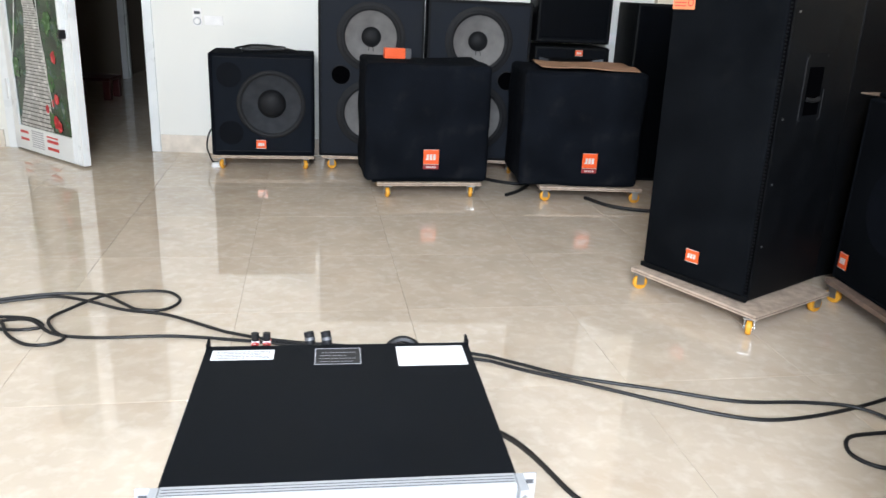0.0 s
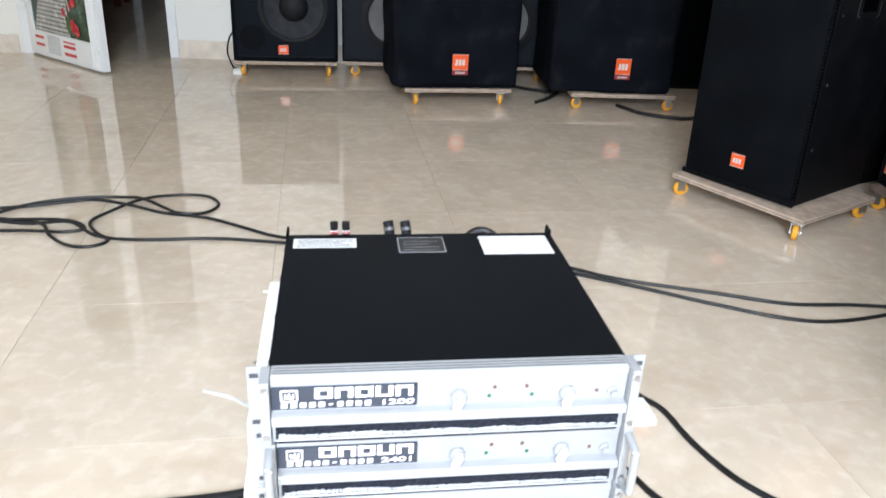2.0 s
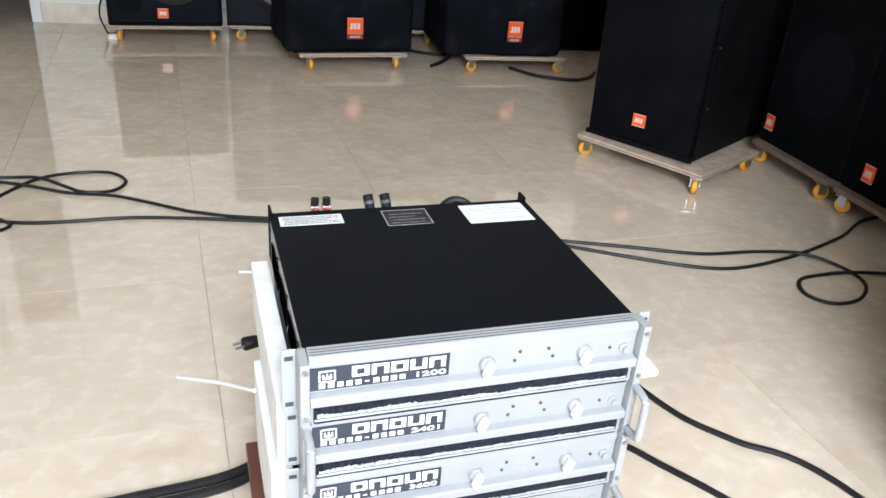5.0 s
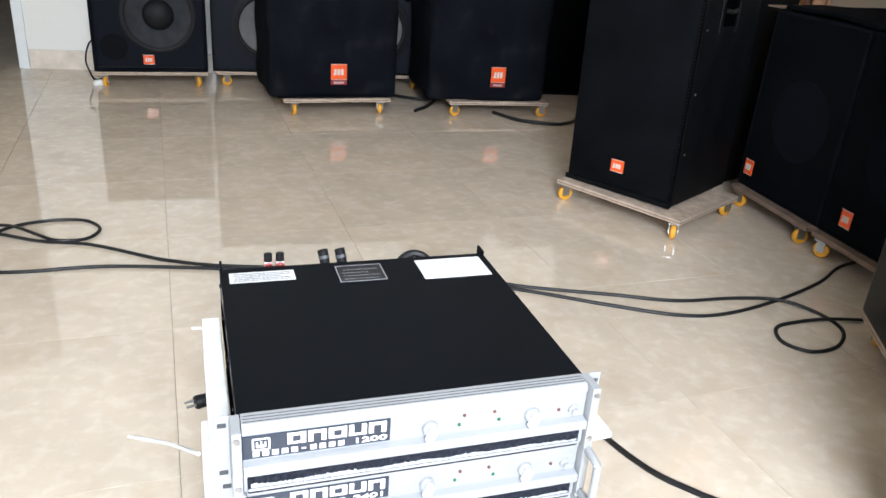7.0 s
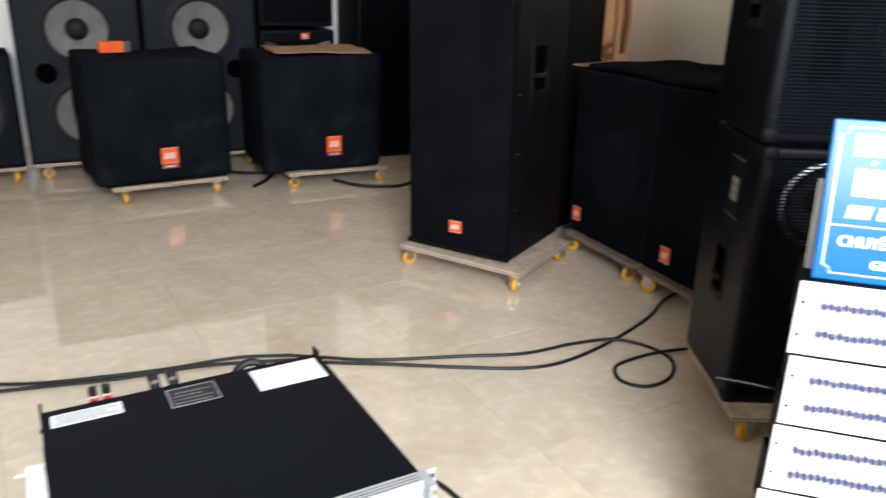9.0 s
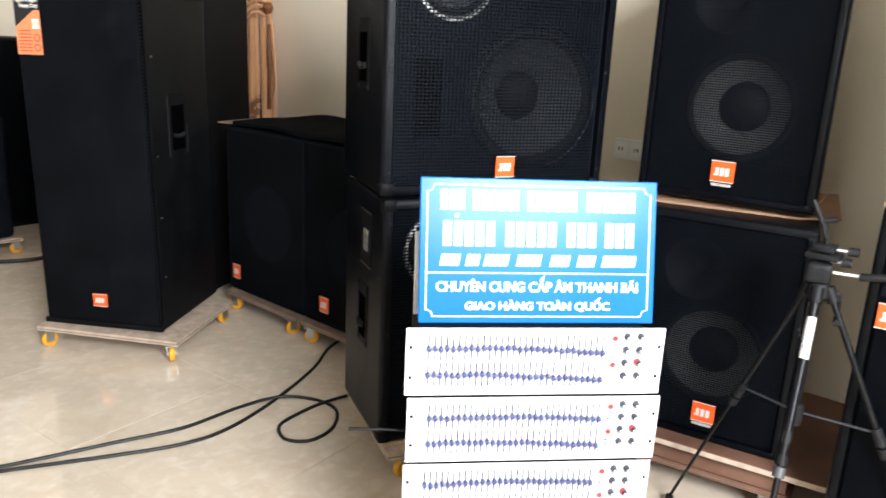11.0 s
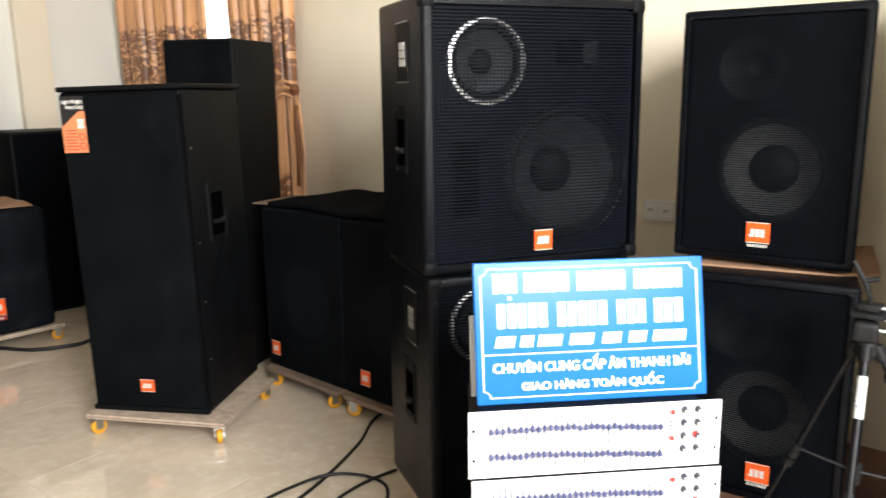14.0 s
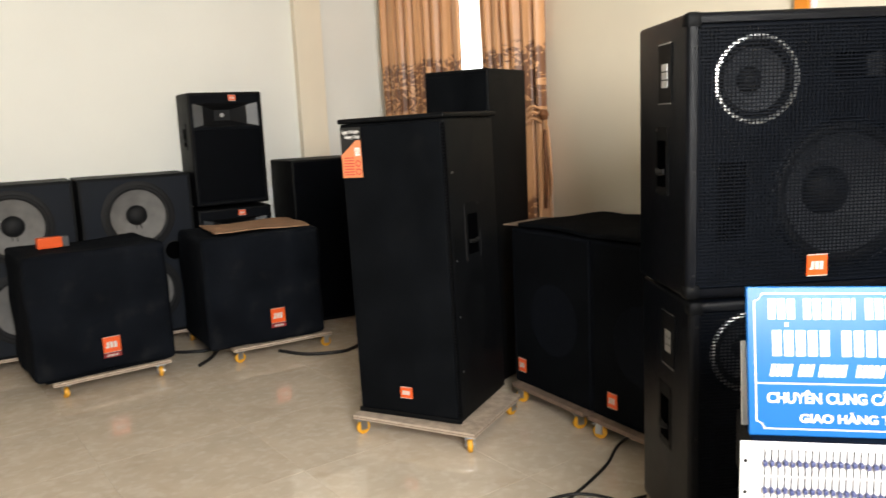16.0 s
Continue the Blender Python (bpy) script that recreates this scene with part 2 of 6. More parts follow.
M["card"] = mat("brown_cardboard", (0.31, 0.18, 0.11), 0.85, 0, 0.12, 9, 0.2, 200, 0.2)
M["amp_black"] = mat("black_painted_steel", (0.0036, 0.0045, 0.0062), 0.55, 0, 0.15, 5, 0.25, 900, 0.4, 0.05)
M["cone_shade"] = mat("shaded_paper_cone", (0.045, 0.047, 0.053), 0.6, 0, 0.18, 18, 0.35, 260, 0.4)
M["cone_smoke"] = mat("smoke_grey_cone", (0.0576, 0.0605, 0.0677), 0.5, 0, 0.16, 18, 0.3, 260, 0.4)
M["wire"] = mat("satin_black_wire", (0.0030, 0.0041, 0.0065), 0.5, 0, 0.2, 20, 0.05, 300, 0.06)
M["horn_mid"] = mat("smoke_grey_horn", (0.0180, 0.0200, 0.0240), 0.4, 0, 0.12, 12, 0.05)
M["sub_front"] = mat("blue_black_grille_cloth", (0.0056, 0.0076, 0.0116), 0.8, 0, 0.2, 6, 0.3, 500, 0.1)
M["ring_dim"] = mat("dull_metal_ring", (0.10, 0.105, 0.12), 0.35, 1.0, 0.1, 20, 0.03)
M["alu"] = mat("satin_aluminium_paint", (0.3380, 0.3500, 0.3620), 0.36, 0.15, 0.05, 12, 0.05, 400)
M["alu_edge"] = mat("brushed_aluminium", (0.405, 0.412, 0.425), 0.34, 0.5, 0.08, 20, 0.08, 400)
M["foam"] = mat("white_packing_foam", (0.75, 0.76, 0.76), 0.9, 0, 0.1, 30, 0.4, 300, 0.2)
M["filter"] = mat("black_foam_filter", (0.02, 0.022, 0.03), 0.95, 0, 0.5, 200, 0.8, 600, 0.2)
M["lint"] = mat("grey_dust_lint", (0.5000, 0.5200, 0.5400), 0.95, 0, 0.3, 200, 0.4, 600, 0.2)
M["navy"] = mat("navy_name_plate", (0.022, 0.03, 0.048), 0.4, 0, 0.1, 30, 0.02)
M["paper"] = mat("white_paper_label", (0.66, 0.67, 0.67), 0.6, 0, 0.04, 20, 0.03)
M["print_dark"] = mat("dark_grey_print", (0.10, 0.10, 0.115), 0.6, 0, 0.1)
M["ink"] = mat("faint_grey_print", (0.36, 0.37, 0.40), 0.6, 0, 0.1)
M["red"] = mat("red_plastic", (0.55, 0.03, 0.03), 0.35, 0, 0.08, 30, 0.02)
M["green_led"] = mat("green_lamp_lens", (0.02, 0.13, 0.07), 0.25, 0, 0.05)
M["amber_led"] = mat("red_lamp_lens", (0.14, 0.06, 0.05), 0.25, 0, 0.05)
M["eq"] = mat("white_equaliser_panel", (0.697, 0.697, 0.7055), 0.36, 0, 0.025, 12, 0.03, 300)
M["slot"] = mat("grey_slot", (0.05, 0.053, 0.06), 0.7, 0, 0.1)
M["slot_dark"] = mat("dark_slider_slot", (0.010, 0.011, 0.017), 0.7, 0, 0.1)
M["slider"] = mat("blue_slider_cap", (0.050, 0.063, 0.165), 0.4, 0, 0.1, 60, 0.02)
M["knob"] = mat("dark_knob", (0.035, 0.039, 0.055), 0.35, 0, 0.1, 60, 0.02)
M["sign_blue"] = mat("blue_printed_sign", (0.008, 0.125, 0.40), 0.22, 0, 0.05, 4, 0.02, 60, 0.2, 0.04)
M["sign_white"] = mat("white_print", (0.774, 0.774, 0.774), 0.3, 0, 0.02)
M["sign_cream"] = mat("cream_print", (0.80, 0.74, 0.58), 0.3, 0, 0.03)
M["curtain"] = curtain_mat()
M["curtain_trim"] = mat("brown_satin_trim", (0.17, 0.065, 0.026), 0.5, 0, 0.3, 40, 0.2, 500, 0.3)
M["picture"] = picture_mat()
M["board"] = mat("printed_boardwalk", (0.46, 0.45, 0.43), 0.25, 0, 0.25, 30, 0)
M["board_dark"] = mat("printed_board_gap", (0.045, 0.042, 0.04), 0.25, 0, 0.2, 30, 0)
M["flower"] = mat("printed_red_flower", (0.48, 0.02, 0.03), 0.25, 0, 0.35, 30, 0)
M["leaf"] = mat("printed_green_leaf", (0.045, 0.12, 0.03), 0.25, 0, 0.5, 30, 0)
M["rail"] = mat("printed_white_rail", (0.55, 0.56, 0.54), 0.25, 0, 0.2, 30, 0)
M["tube_black"] = mat("black_anodised_tube", (0.005, 0.005, 0.006), 0.35, 0.0, 0.15, 30, 0.02)
M["outside"] = glow("bright_sky_outside", (0.92, 0.97, 1.0), 4.0)
M["glass"] = mat("window_glass", (0.9, 0.95, 0.95), 0.03, 0, 0.01, 3, 0)
M["glass"].node_tree.nodes["Principled BSDF"].inputs["Transmission Weight"].default_value = 1.0
M["orange_strip"] = mat("orange_plastic_strip", (0.80, 0.27, 0.03), 0.4, 0, 0.06)
M["sticker_black"] = mat("black_print", (0.008, 0.008, 0.009), 0.6, 0, 0.1)
M["sticker_orange"] = mat("orange_print", (0.80, 0.25, 0.11), 0.35, 0, 0.05)


for dull, gloss in (("carpet", 0.03), ("paint", 0.12), ("cloth", 0.03), ("baffle", 0.08), ("blue_baffle", 0.15), ("grille", 0.04), ("amp_black", 0.07), ("void", 0.0), ("cap", 0.2), ("cone_dark", 0.2), ("rubber", 0.2), ("ghost", 0.03), ("perf", 0.1), ("tube_black", 0.2), ("filter", 0.03)):
    M[dull].node_tree.nodes["Principled BSDF"].inputs["Specular IOR Level"].default_value = gloss


# ---- mesh tools ----
def finish(name, bm, material, parent=None, label="", smooth=False):
    me = bpy.data.meshes.new(name)
    bmesh.ops.recalc_face_normals(bm, faces=bm.faces)
    bm.to_mesh(me)
    bm.free()
    for m in material if isinstance(material, (list, tuple)) else (material,):
        me.materials.append(m)
    if smooth:
        me.polygons.foreach_set("use_smooth", [True] * len(me.polygons))
        me.set_sharp_from_angle(angle=radians(38))
    ob = new(name, me)
    if parent:
        ob.parent = parent
    if label:
        ob["label"] = label
    return ob


FINE = set("badge_mark badge_rim strip_mark plate_mark plate_frame panel_print label_print lead_wire cloth_grille_edge scale_mark slider_slot perforated_edge lint dial_mark grille border lettering lip_groove side_print film_strip printed_board_gap sticker_print socket_hole".split())


def part(name, bm, material, parent, label="", smooth=False):
    ob = finish(name, bm, material, parent, label, smooth)
    if name in FINE:
        ob["kind"] = "stuff"
    return ob


def thing(name, m, label, category, group="", kind=""):
    o = new(name)
    o.empty_display_size = 0.1
    o.matrix_world = m
    return tagged(o, label, category, group, kind)


def add_box(bm, x0, x1, y0, y1, z0, z1, m=None, mi=0):
    v = [bm.verts.new((m @ Vector(p)) if m else p) for p in
         ((x0, y0, z0), (x1, y0, z0), (x1, y1, z0), (x0, y1, z0), (x0, y0, z1), (x1, y0, z1), (x1, y1, z1), (x0, y1, z1))]
    for f in ((3, 2, 1, 0), (4, 5, 6, 7), (0, 1, 5, 4), (1, 2, 6, 5), (2, 3, 7, 6), (3, 0, 4, 7)):
        bm.faces.new([v[i] for i in f]).material_index = mi
    return bm


def box(x0, x1, y0, y1, z0, z1, bevel=0.0, seg=2):
    bm = add_box(bmesh.new(), x0, x1, y0, y1, z0, z1)
    if bevel:
        bmesh.ops.bevel(bm, geom=bm.edges[:], offset=bevel, segments=seg, profile=0.6, affect="EDGES")
    return bm


def boxes(rows, m=None):
    bm = bmesh.new()
    for r in rows:
        add_box(bm, *r, m=m)
    return bm


def lathe(profile, segs=40, at=(0, 0, 0), axis="y"):
    """Turns (radius, height) rows round an axis."""
    bm = bmesh.new()
    rings = []
    for r, h in profile:
        ring = []
        for k in range(segs if r > 1e-6 else 1):
            a = 2 * math.pi * k / segs
            c, s = r * math.cos(a), r * math.sin(a)
            p = {"y": (c, h, s), "z": (c, s, h), "x": (h, c, s)}[axis]
            ring.append(bm.verts.new(Vector(p) + Vector(at)))
        rings.append(ring)
    for a, b in zip(rings, rings[1:]):
        for k in range(segs):
            q = [a[k % len(a)], a[(k + 1) % len(a)], b[(k + 1) % len(b)], b[k % len(b)]]
            q = [v for i, v in enumerate(q) if v not in q[:i]]
            if len(q) > 2:
                bm.faces.new(q)
    return bm


def smooth_path(pts, n=8):
    out = []
    P = [Vector(p) for p in pts]
    P = [2 * P[0] - P[1]] + P + [2 * P[-1] - P[-2]]
    for i in range(1, len(P) - 2):
        a, b, c, d = P[i - 1:i + 3]
        for k in range(n):
            t = k / n
            out.append(0.5 * (2 * b + (c - a) * t + (2 * a - 5 * b + 4 * c - d) * t * t + (3 * b - a - 3 * c + d) * t ** 3))
    return out + [P[-2]]


def tube(pts, r, segs=8, n=8, bm=None):
    path = smooth_path(pts, n) if n > 1 else [Vector(p) for p in pts]
    bm = bm or bmesh.new()
    prev = None
    for i, p in enumerate(path):
        t = (path[min(i + 1, len(path) - 1)] - path[max(i - 1, 0)]).normalized()
        up = Vector((0, 0, 1)) if abs(t.z) < 0.95 else Vector((1, 0, 0))
        s = t.cross(up).normalized()
        u = s.cross(t)
        ring = [bm.verts.new(p + r * (math.cos(2 * math.pi * k / segs) * s + math.sin(2 * math.pi * k / segs) * u)) for k in range(segs)]
        if prev:
            for k in range(segs):
                bm.faces.new((prev[k], prev[(k + 1) % segs], ring[(k + 1) % segs], ring[k]))
        else:
            bm.faces.new(ring)
        prev = ring
    bm.faces.new(prev)
    return bm


def soft_box(sx, sy, sz, r, cuts=14, amp=0.0, seed=0, flare=0.0):
    """A rounded, slightly uneven box standing on z = 0, front at y = 0."""
    bm = bmesh.new()
    bmesh.ops.create_cube(bm, size=2)
    bmesh.ops.subdivide_edges(bm, edges=bm.edges[:], cuts=cuts, use_grid_fill=True)
    h = Vector((sx / 2, sy / 2, sz / 2))
    for v in bm.verts:
        p = Vector((v.co[i] * h[i] for i in range(3)))
        q = Vector((max(-h[i] + r, min(h[i] - r, p[i])) for i in range(3)))
        d = p - q
        if d.length > 1e-6:
            p = q + d.normalized() * r
        if amp:
            p += amp * noise.noise_vector(p * 5 + Vector((seed, 0, 0)))
        k = 1 + flare * max(0, -p.z / h.z) ** 3
        v.co = (p.x * k, p.y + h.y, p.z + h.z)
    return bm


def text_mesh(name, body, size, m, material, parent, width=None, depth=0.0006, bold=0.0, label=""):
    cu = bpy.data.curves.new("t", "FONT")
    cu.body, cu.size, cu.align_x, cu.align_y, cu.extrude, cu.offset = body, size, "CENTER", "CENTER", depth, bold
    ob = bpy.data.objects.new("t", cu)
    scene.collection.objects.link(ob)
    bpy.context.view_layer.update()
    dg = bpy.context.evaluated_depsgraph_get()
    me = bpy.data.meshes.new_from_object(ob.evaluated_get(dg))
    bpy.data.objects.remove(ob)
    xs = [v.co.x for v in me.vertices]
    k = width / (max(xs) - min(xs)) if width else 1
    me.transform(m @ Matrix.Diagonal((k, 1, 1, 1)))
    me.materials.clear()
    me.materials.append(material)
    o = new(name, me)
    o.parent = parent
    if label:
        o["label"] = label
    return o


STAND = pose(0, 0, 0, 90, 0, 0)  # lays flat writing upright, facing -y


# ---- structure ----
X0, X1, Y0, Y1, ZC = -3.2, 2.62, -1.55, 5.33, 3.2
DX0, DX1, DZ = -2.16, -1.27, 2.12  # doorway to the hall


def structure(name, bm, material, label, category):
    return tagged(finish(name, bm, material), label, category, "", "structure")


floor = structure("floor", box(X0 - 0.3, X1 + 0.2, Y0 - 0.3, 10.2, -0.06, -0.004), M["grout"], "polished beige marble tile floor with fine joints", "floor")
structure("wall_north", boxes([(DX1, X1, Y1, Y1 + 0.12, 0, ZC), (DX0, DX1, Y1, Y1 + 0.12, DZ, ZC), (X0, DX0, Y1, Y1 + 0.12, 0, ZC)]), M["wall_white"], "smooth white painted plaster wall with a doorway", "wall")
structure("pillar", box(1.93, 2.12, Y1 - 0.07, Y1 - 0.0005, 0, ZC, 0.006), M["wall"], "cream painted pilaster in the room corner", "pilaster")
WY0, WY1, WZ0, WZ1 = 3.55, 5.0, 0.85, 2.5
structure("wall_east", boxes([(X1, X1 + 0.15, Y0, WY0, 0, ZC), (X1, X1 + 0.15, WY1, Y1 + 0.12, 0, ZC), (X1, X1 + 0.15, WY0, WY1, 0, WZ0), (X1, X1 + 0.15, WY0, WY1, WZ1, ZC)]), M["wall"], "cream painted plaster wall with a curtained window", "wall")
# Unseen wall; its opening is made up for the west fill lamp.
structure("wall_west", boxes([(X0 - 0.15, X0, Y0, -0.3, 0, ZC), (X0 - 0.15, X0, 1.5, Y1 + 0.12, 0, ZC), (X0 - 0.15, X0, -0.3, 1.5, 0, 1.0), (X0 - 0.15, X0, -0.3, 1.5, 2.2, ZC)]), M["wall"], "cream painted plaster wall", "wall")
structure("wall_south", boxes([(X0, -0.75, Y0 - 0.15, Y0, 0, ZC), (1.05, X1, Y0 - 0.15, Y0, 0, ZC), (-0.75, 1.05, Y0 - 0.15, Y0, 2.85, ZC)]), M["wall"], "cream painted wall with the wide entrance", "wall")
structure("ceiling", box(X0 - 0.15, X1 + 0.15, Y0 - 0.15, Y1 + 0.12, ZC, ZC + 0.1), M["ceiling"], "plain unseen ceiling, greyed to cut bounced light", "ceiling")
structure("baseboard", boxes([(DX1 + 0.035, X1 - 0.012, Y1 - 0.012, Y1 - 0.0006, 0, 0.112), (X0 + 0.01, DX0 - 0.06, Y1 - 0.012, Y1 - 0.0006, 0, 0.112),
                              (X1 - 0.012, X1 - 0.0006, Y0, Y1 - 0.002, 0, 0.112), (X0 + 0.0006, X0 + 0.012, Y0, Y1 - 0.013, 0, 0.112)]), M["skirt"], "beige marble tile skirting", "skirting")
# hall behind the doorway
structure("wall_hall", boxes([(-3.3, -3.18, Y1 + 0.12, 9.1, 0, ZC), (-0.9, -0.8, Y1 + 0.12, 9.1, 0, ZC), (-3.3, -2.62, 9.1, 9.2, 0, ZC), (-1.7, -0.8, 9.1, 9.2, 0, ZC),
                              (-2.62, -1.7, 9.1, 9.2, 2.1, ZC), (-2.7, -1.6, 10.1, 10.2, 0, ZC), (-2.8, -2.7, 9.2, 10.2, 0, ZC), (-1.6, -1.5, 9.2, 10.2, 0, ZC)]), M["hall"], "brown plaster hall walls, coloured dark for the dim light", "wall")
structure("ceiling_hall", box(-3.3, -0.8, Y1 + 0.12, 10.2, ZC, ZC + 0.1), M["hall"], "hall ceiling, coloured dark for the dim light", "ceiling")


def door_frame(name, x0, x1, y0, y1, w, label):
    t = thing(name, pose(0, 0, 0), label, "door frame", "", "structure")
    part("jamb", box(x0 - 0.001, x0 + w, y0, y1, 0, DZ, 0.004), M["alu_white"], t)
    part("jamb", box(x1 - w, x1 + 0.001, y0, y1, 0, DZ, 0.004), M["alu_white"], t)
    part("head", box(x0 + w, x1 - w, y0, y1, DZ - w, DZ, 0.004), M["alu_white"], t)
    part("stop", boxes([(x0 + w, x0 + w + 0.012, y0 + 0.05, y0 + 0.065, 0, DZ - w), (x1 - w - 0.012, x1 - w, y0 + 0.05, y0 + 0.065, 0, DZ - w)]), M["alu_white"], t)
    return t


door_frame("door_frame", DX0 - 0.03, DX1 + 0.03, Y1 - 0.018, Y1 + 0.125, 0.055, "white aluminium door frame round the hall doorway")
door_frame("door_frame", -2.66, -1.68, 9.06, 9.2, 0.06, "white door frame at the far end of the dim hall")


def door_leaf():
    W, H, T = 0.80, 2.06, 0.045
    t = thing("door_1", pose(-2.134, 5.292, 0.012, 0, 0, -40.8), "open white aluminium door with a printed garden picture and leftover film", "door", "", "structure")
    st, bt = 0.105, 0.15
    part("frame_stile", box(0, 0.065, 0, T, 0, H, 0.004), M["alu_white"], t)
    part("frame_stile", box(W - st, W, 0, T, 0, H, 0.004), M["alu_white"], t)
    part("frame_rail", box(0.065, W - st, 0, T, 0, bt, 0.003), M["alu_white"], t)
    part("frame_rail", box(0.065, W - st, 0, T, H - 0.1, H, 0.003), M["alu_white"], t)
    part("bead", boxes([(W - st + k, W - st + k + 0.006, -0.004, 0.0, 0.01, H - 0.01) for k in (0.012, 0.032, 0.052, 0.072)]), M["alu_white"], t)
    pic = part("picture_panel", box(0.065, W - st, 0.012, 0.03, bt, H - 0.1), M["picture"], t, "glossy printed garden picture")
    y = 0.0105
    bm = bmesh.new()
    path = [(0.075, 0.155), (0.47, 0.155), (0.47, 0.55), (0.42, 0.86), (0.30, 1.12), (0.22, 1.3), (0.18, 1.3), (0.23, 1.1), (0.27, 0.85), (0.22, 0.5)]
    bm.faces.new([bm.verts.new((a, y, b)) for a, b in path])
    part("printed_boardwalk", bm, M["board"], pic)
    rows = []
    z, k = 0.17, 0
    while z < 0.9:
        x0 = np.interp(z, (0.155, 0.5, 0.86), (0.082, 0.217, 0.268))
        x1 = np.interp(z, (0.155, 0.55, 0.86), (0.466, 0.462, 0.415))
        rows.append((x0, x1, y - 0.001, y - 0.0004, z, z + 0.0075 - 0.005 * (z / 0.9)))
        z += 0.030 * (1 - 0.62 * z / 0.95)
    part("printed_board_gap", boxes(rows), M["board_dark"], pic)
    bm = tube([(0.50, y - 0.001, 0.30), (0.44, y - 0.001, 0.62), (0.41, y - 0.001, 1.2), (0.28, y - 0.001, 1.35)], 0.006, 5, 4)
    tube([(0.07, y - 0.001, 0.56), (0.17, y - 0.001, 0.9), (0.20, y - 0.001, 1.25)], 0.007, 5, 4, bm)
    tube([(0.17, y - 0.001, 0.86), (0.175, y - 0.001, 1.2)], 0.004, 5, 2, bm)
    for v in bm.verts:
        v.co.y = y - 0.001 + (v.co.y - y) * 0.1
    part("printed_railing", bm, M["rail"], pic)
    rnd = random.Random(4)
    for (fx, fz, r) in ((0.52, 0.22, 0.035), (0.55, 0.36, 0.028), (0.43, 0.29, 0.024), (0.56, 0.60, 0.03), (0.555, 0.20, 0.03), (0.50, 0.33, 0.02)):
        bm = bmesh.new()
        bm.faces.new([bm.verts.new((fx + r * (0.75 + 0.3 * rnd.random()) * math.cos(a * 0.52), y - 0.0015, fz + 1.3 * r * (0.75 + 0.3 * rnd.random()) * math.sin(a * 0.52))) for a in range(12)])
        part("printed_flower", bm, M["flower"], pic)
    for (fx, fz, r) in ((0.10, 0.50, 0.05), (0.13, 0.75, 0.04), (0.53, 0.8, 0.05), (0.50, 0.45, 0.04), (0.55, 1.05, 0.05), (0.47, 0.23, 0.035)):
        bm = bmesh.new()
        bm.faces.new([bm.verts.new((fx + r * (0.6 + 0.5 * rnd.random()) * math.cos(a * 0.45), y - 0.0008, fz + 1.5 * r * (0.6 + 0.5 * rnd.random()) * math.sin(a * 0.45))) for a in range(14)])
        part("printed_leaf", bm, M["leaf"], pic)
    part("film_strip", boxes([(x, x + w, -0.0012, -0.0002, z, z + h) for x, w, z, h in ((0.075, 0.10, 0.105, 0.016), (0.075, 0.10, 0.060, 0.016), (0.40, 0.13, 0.115, 0.010), (0.40, 0.13, 0.085, 0.018), (0.40, 0.13, 0.040, 0.018))]), M["red"], t, "red printed film marks")
    part("film_strip", boxes([(0.215, 0.36, -0.0012, -0.0002, 0.03 + 0.014 * k, 0.036 + 0.014 * k) for k in range(8)]), M["ink"], t, "grey printed film lines")
    dh = part("door_handle", box(W - 0.068, W - 0.048, -0.035, -0.0, 0.77, 1.02, 0.006), M["alu_white"], t, "white pull handle with a black end")
    part("handle_end", box(W - 0.070, W - 0.046, -0.038, -0.0, 0.72, 0.7695, 0.006), M["rubber"], dh)
    for z in (0.3, 1.0, 1.8):
        part("hinge", box(-0.022, -0.001, -0.012, 0.02, z, z + 0.13, 0.004), M["alu_white"], t)


door_leaf()


def window():
    t = thing("window_1", pose(0, 0, 0), "white framed window behind half-drawn curtains", "window", "", "structure")
    x = X1 + 0.06
    part("window_frame", boxes([(x, x + 0.05, WY0, WY0 + 0.06, WZ0, WZ1), (x, x + 0.05, WY1 - 0.06, WY1, WZ0, WZ1), (x, x + 0.05, WY0 + 0.06, WY1 - 0.06, WZ0, WZ0 + 0.06),
                                (x, x + 0.05, WY0 + 0.06, WY1 - 0.06, WZ1 - 0.06, WZ1), (x, x + 0.05, 4.55, 4.61, WZ0 + 0.06, WZ1 - 0.06)]), M["alu_white"], t)
    p = part("pane", box(x + 0.02, x + 0.026, WY0 + 0.055, WY1 - 0.055, WZ0 + 0.055, WZ1 - 0.055), M["glass"], t)
    p.visible_shadow = False
    tagged(finish("backdrop", box(X1 + 1.0, X1 + 1.02, 2.2, 6.4, -0.05, 4.0), M["outside"]), "bright overcast sky beyond the window", "sky", "", "structure")


window()


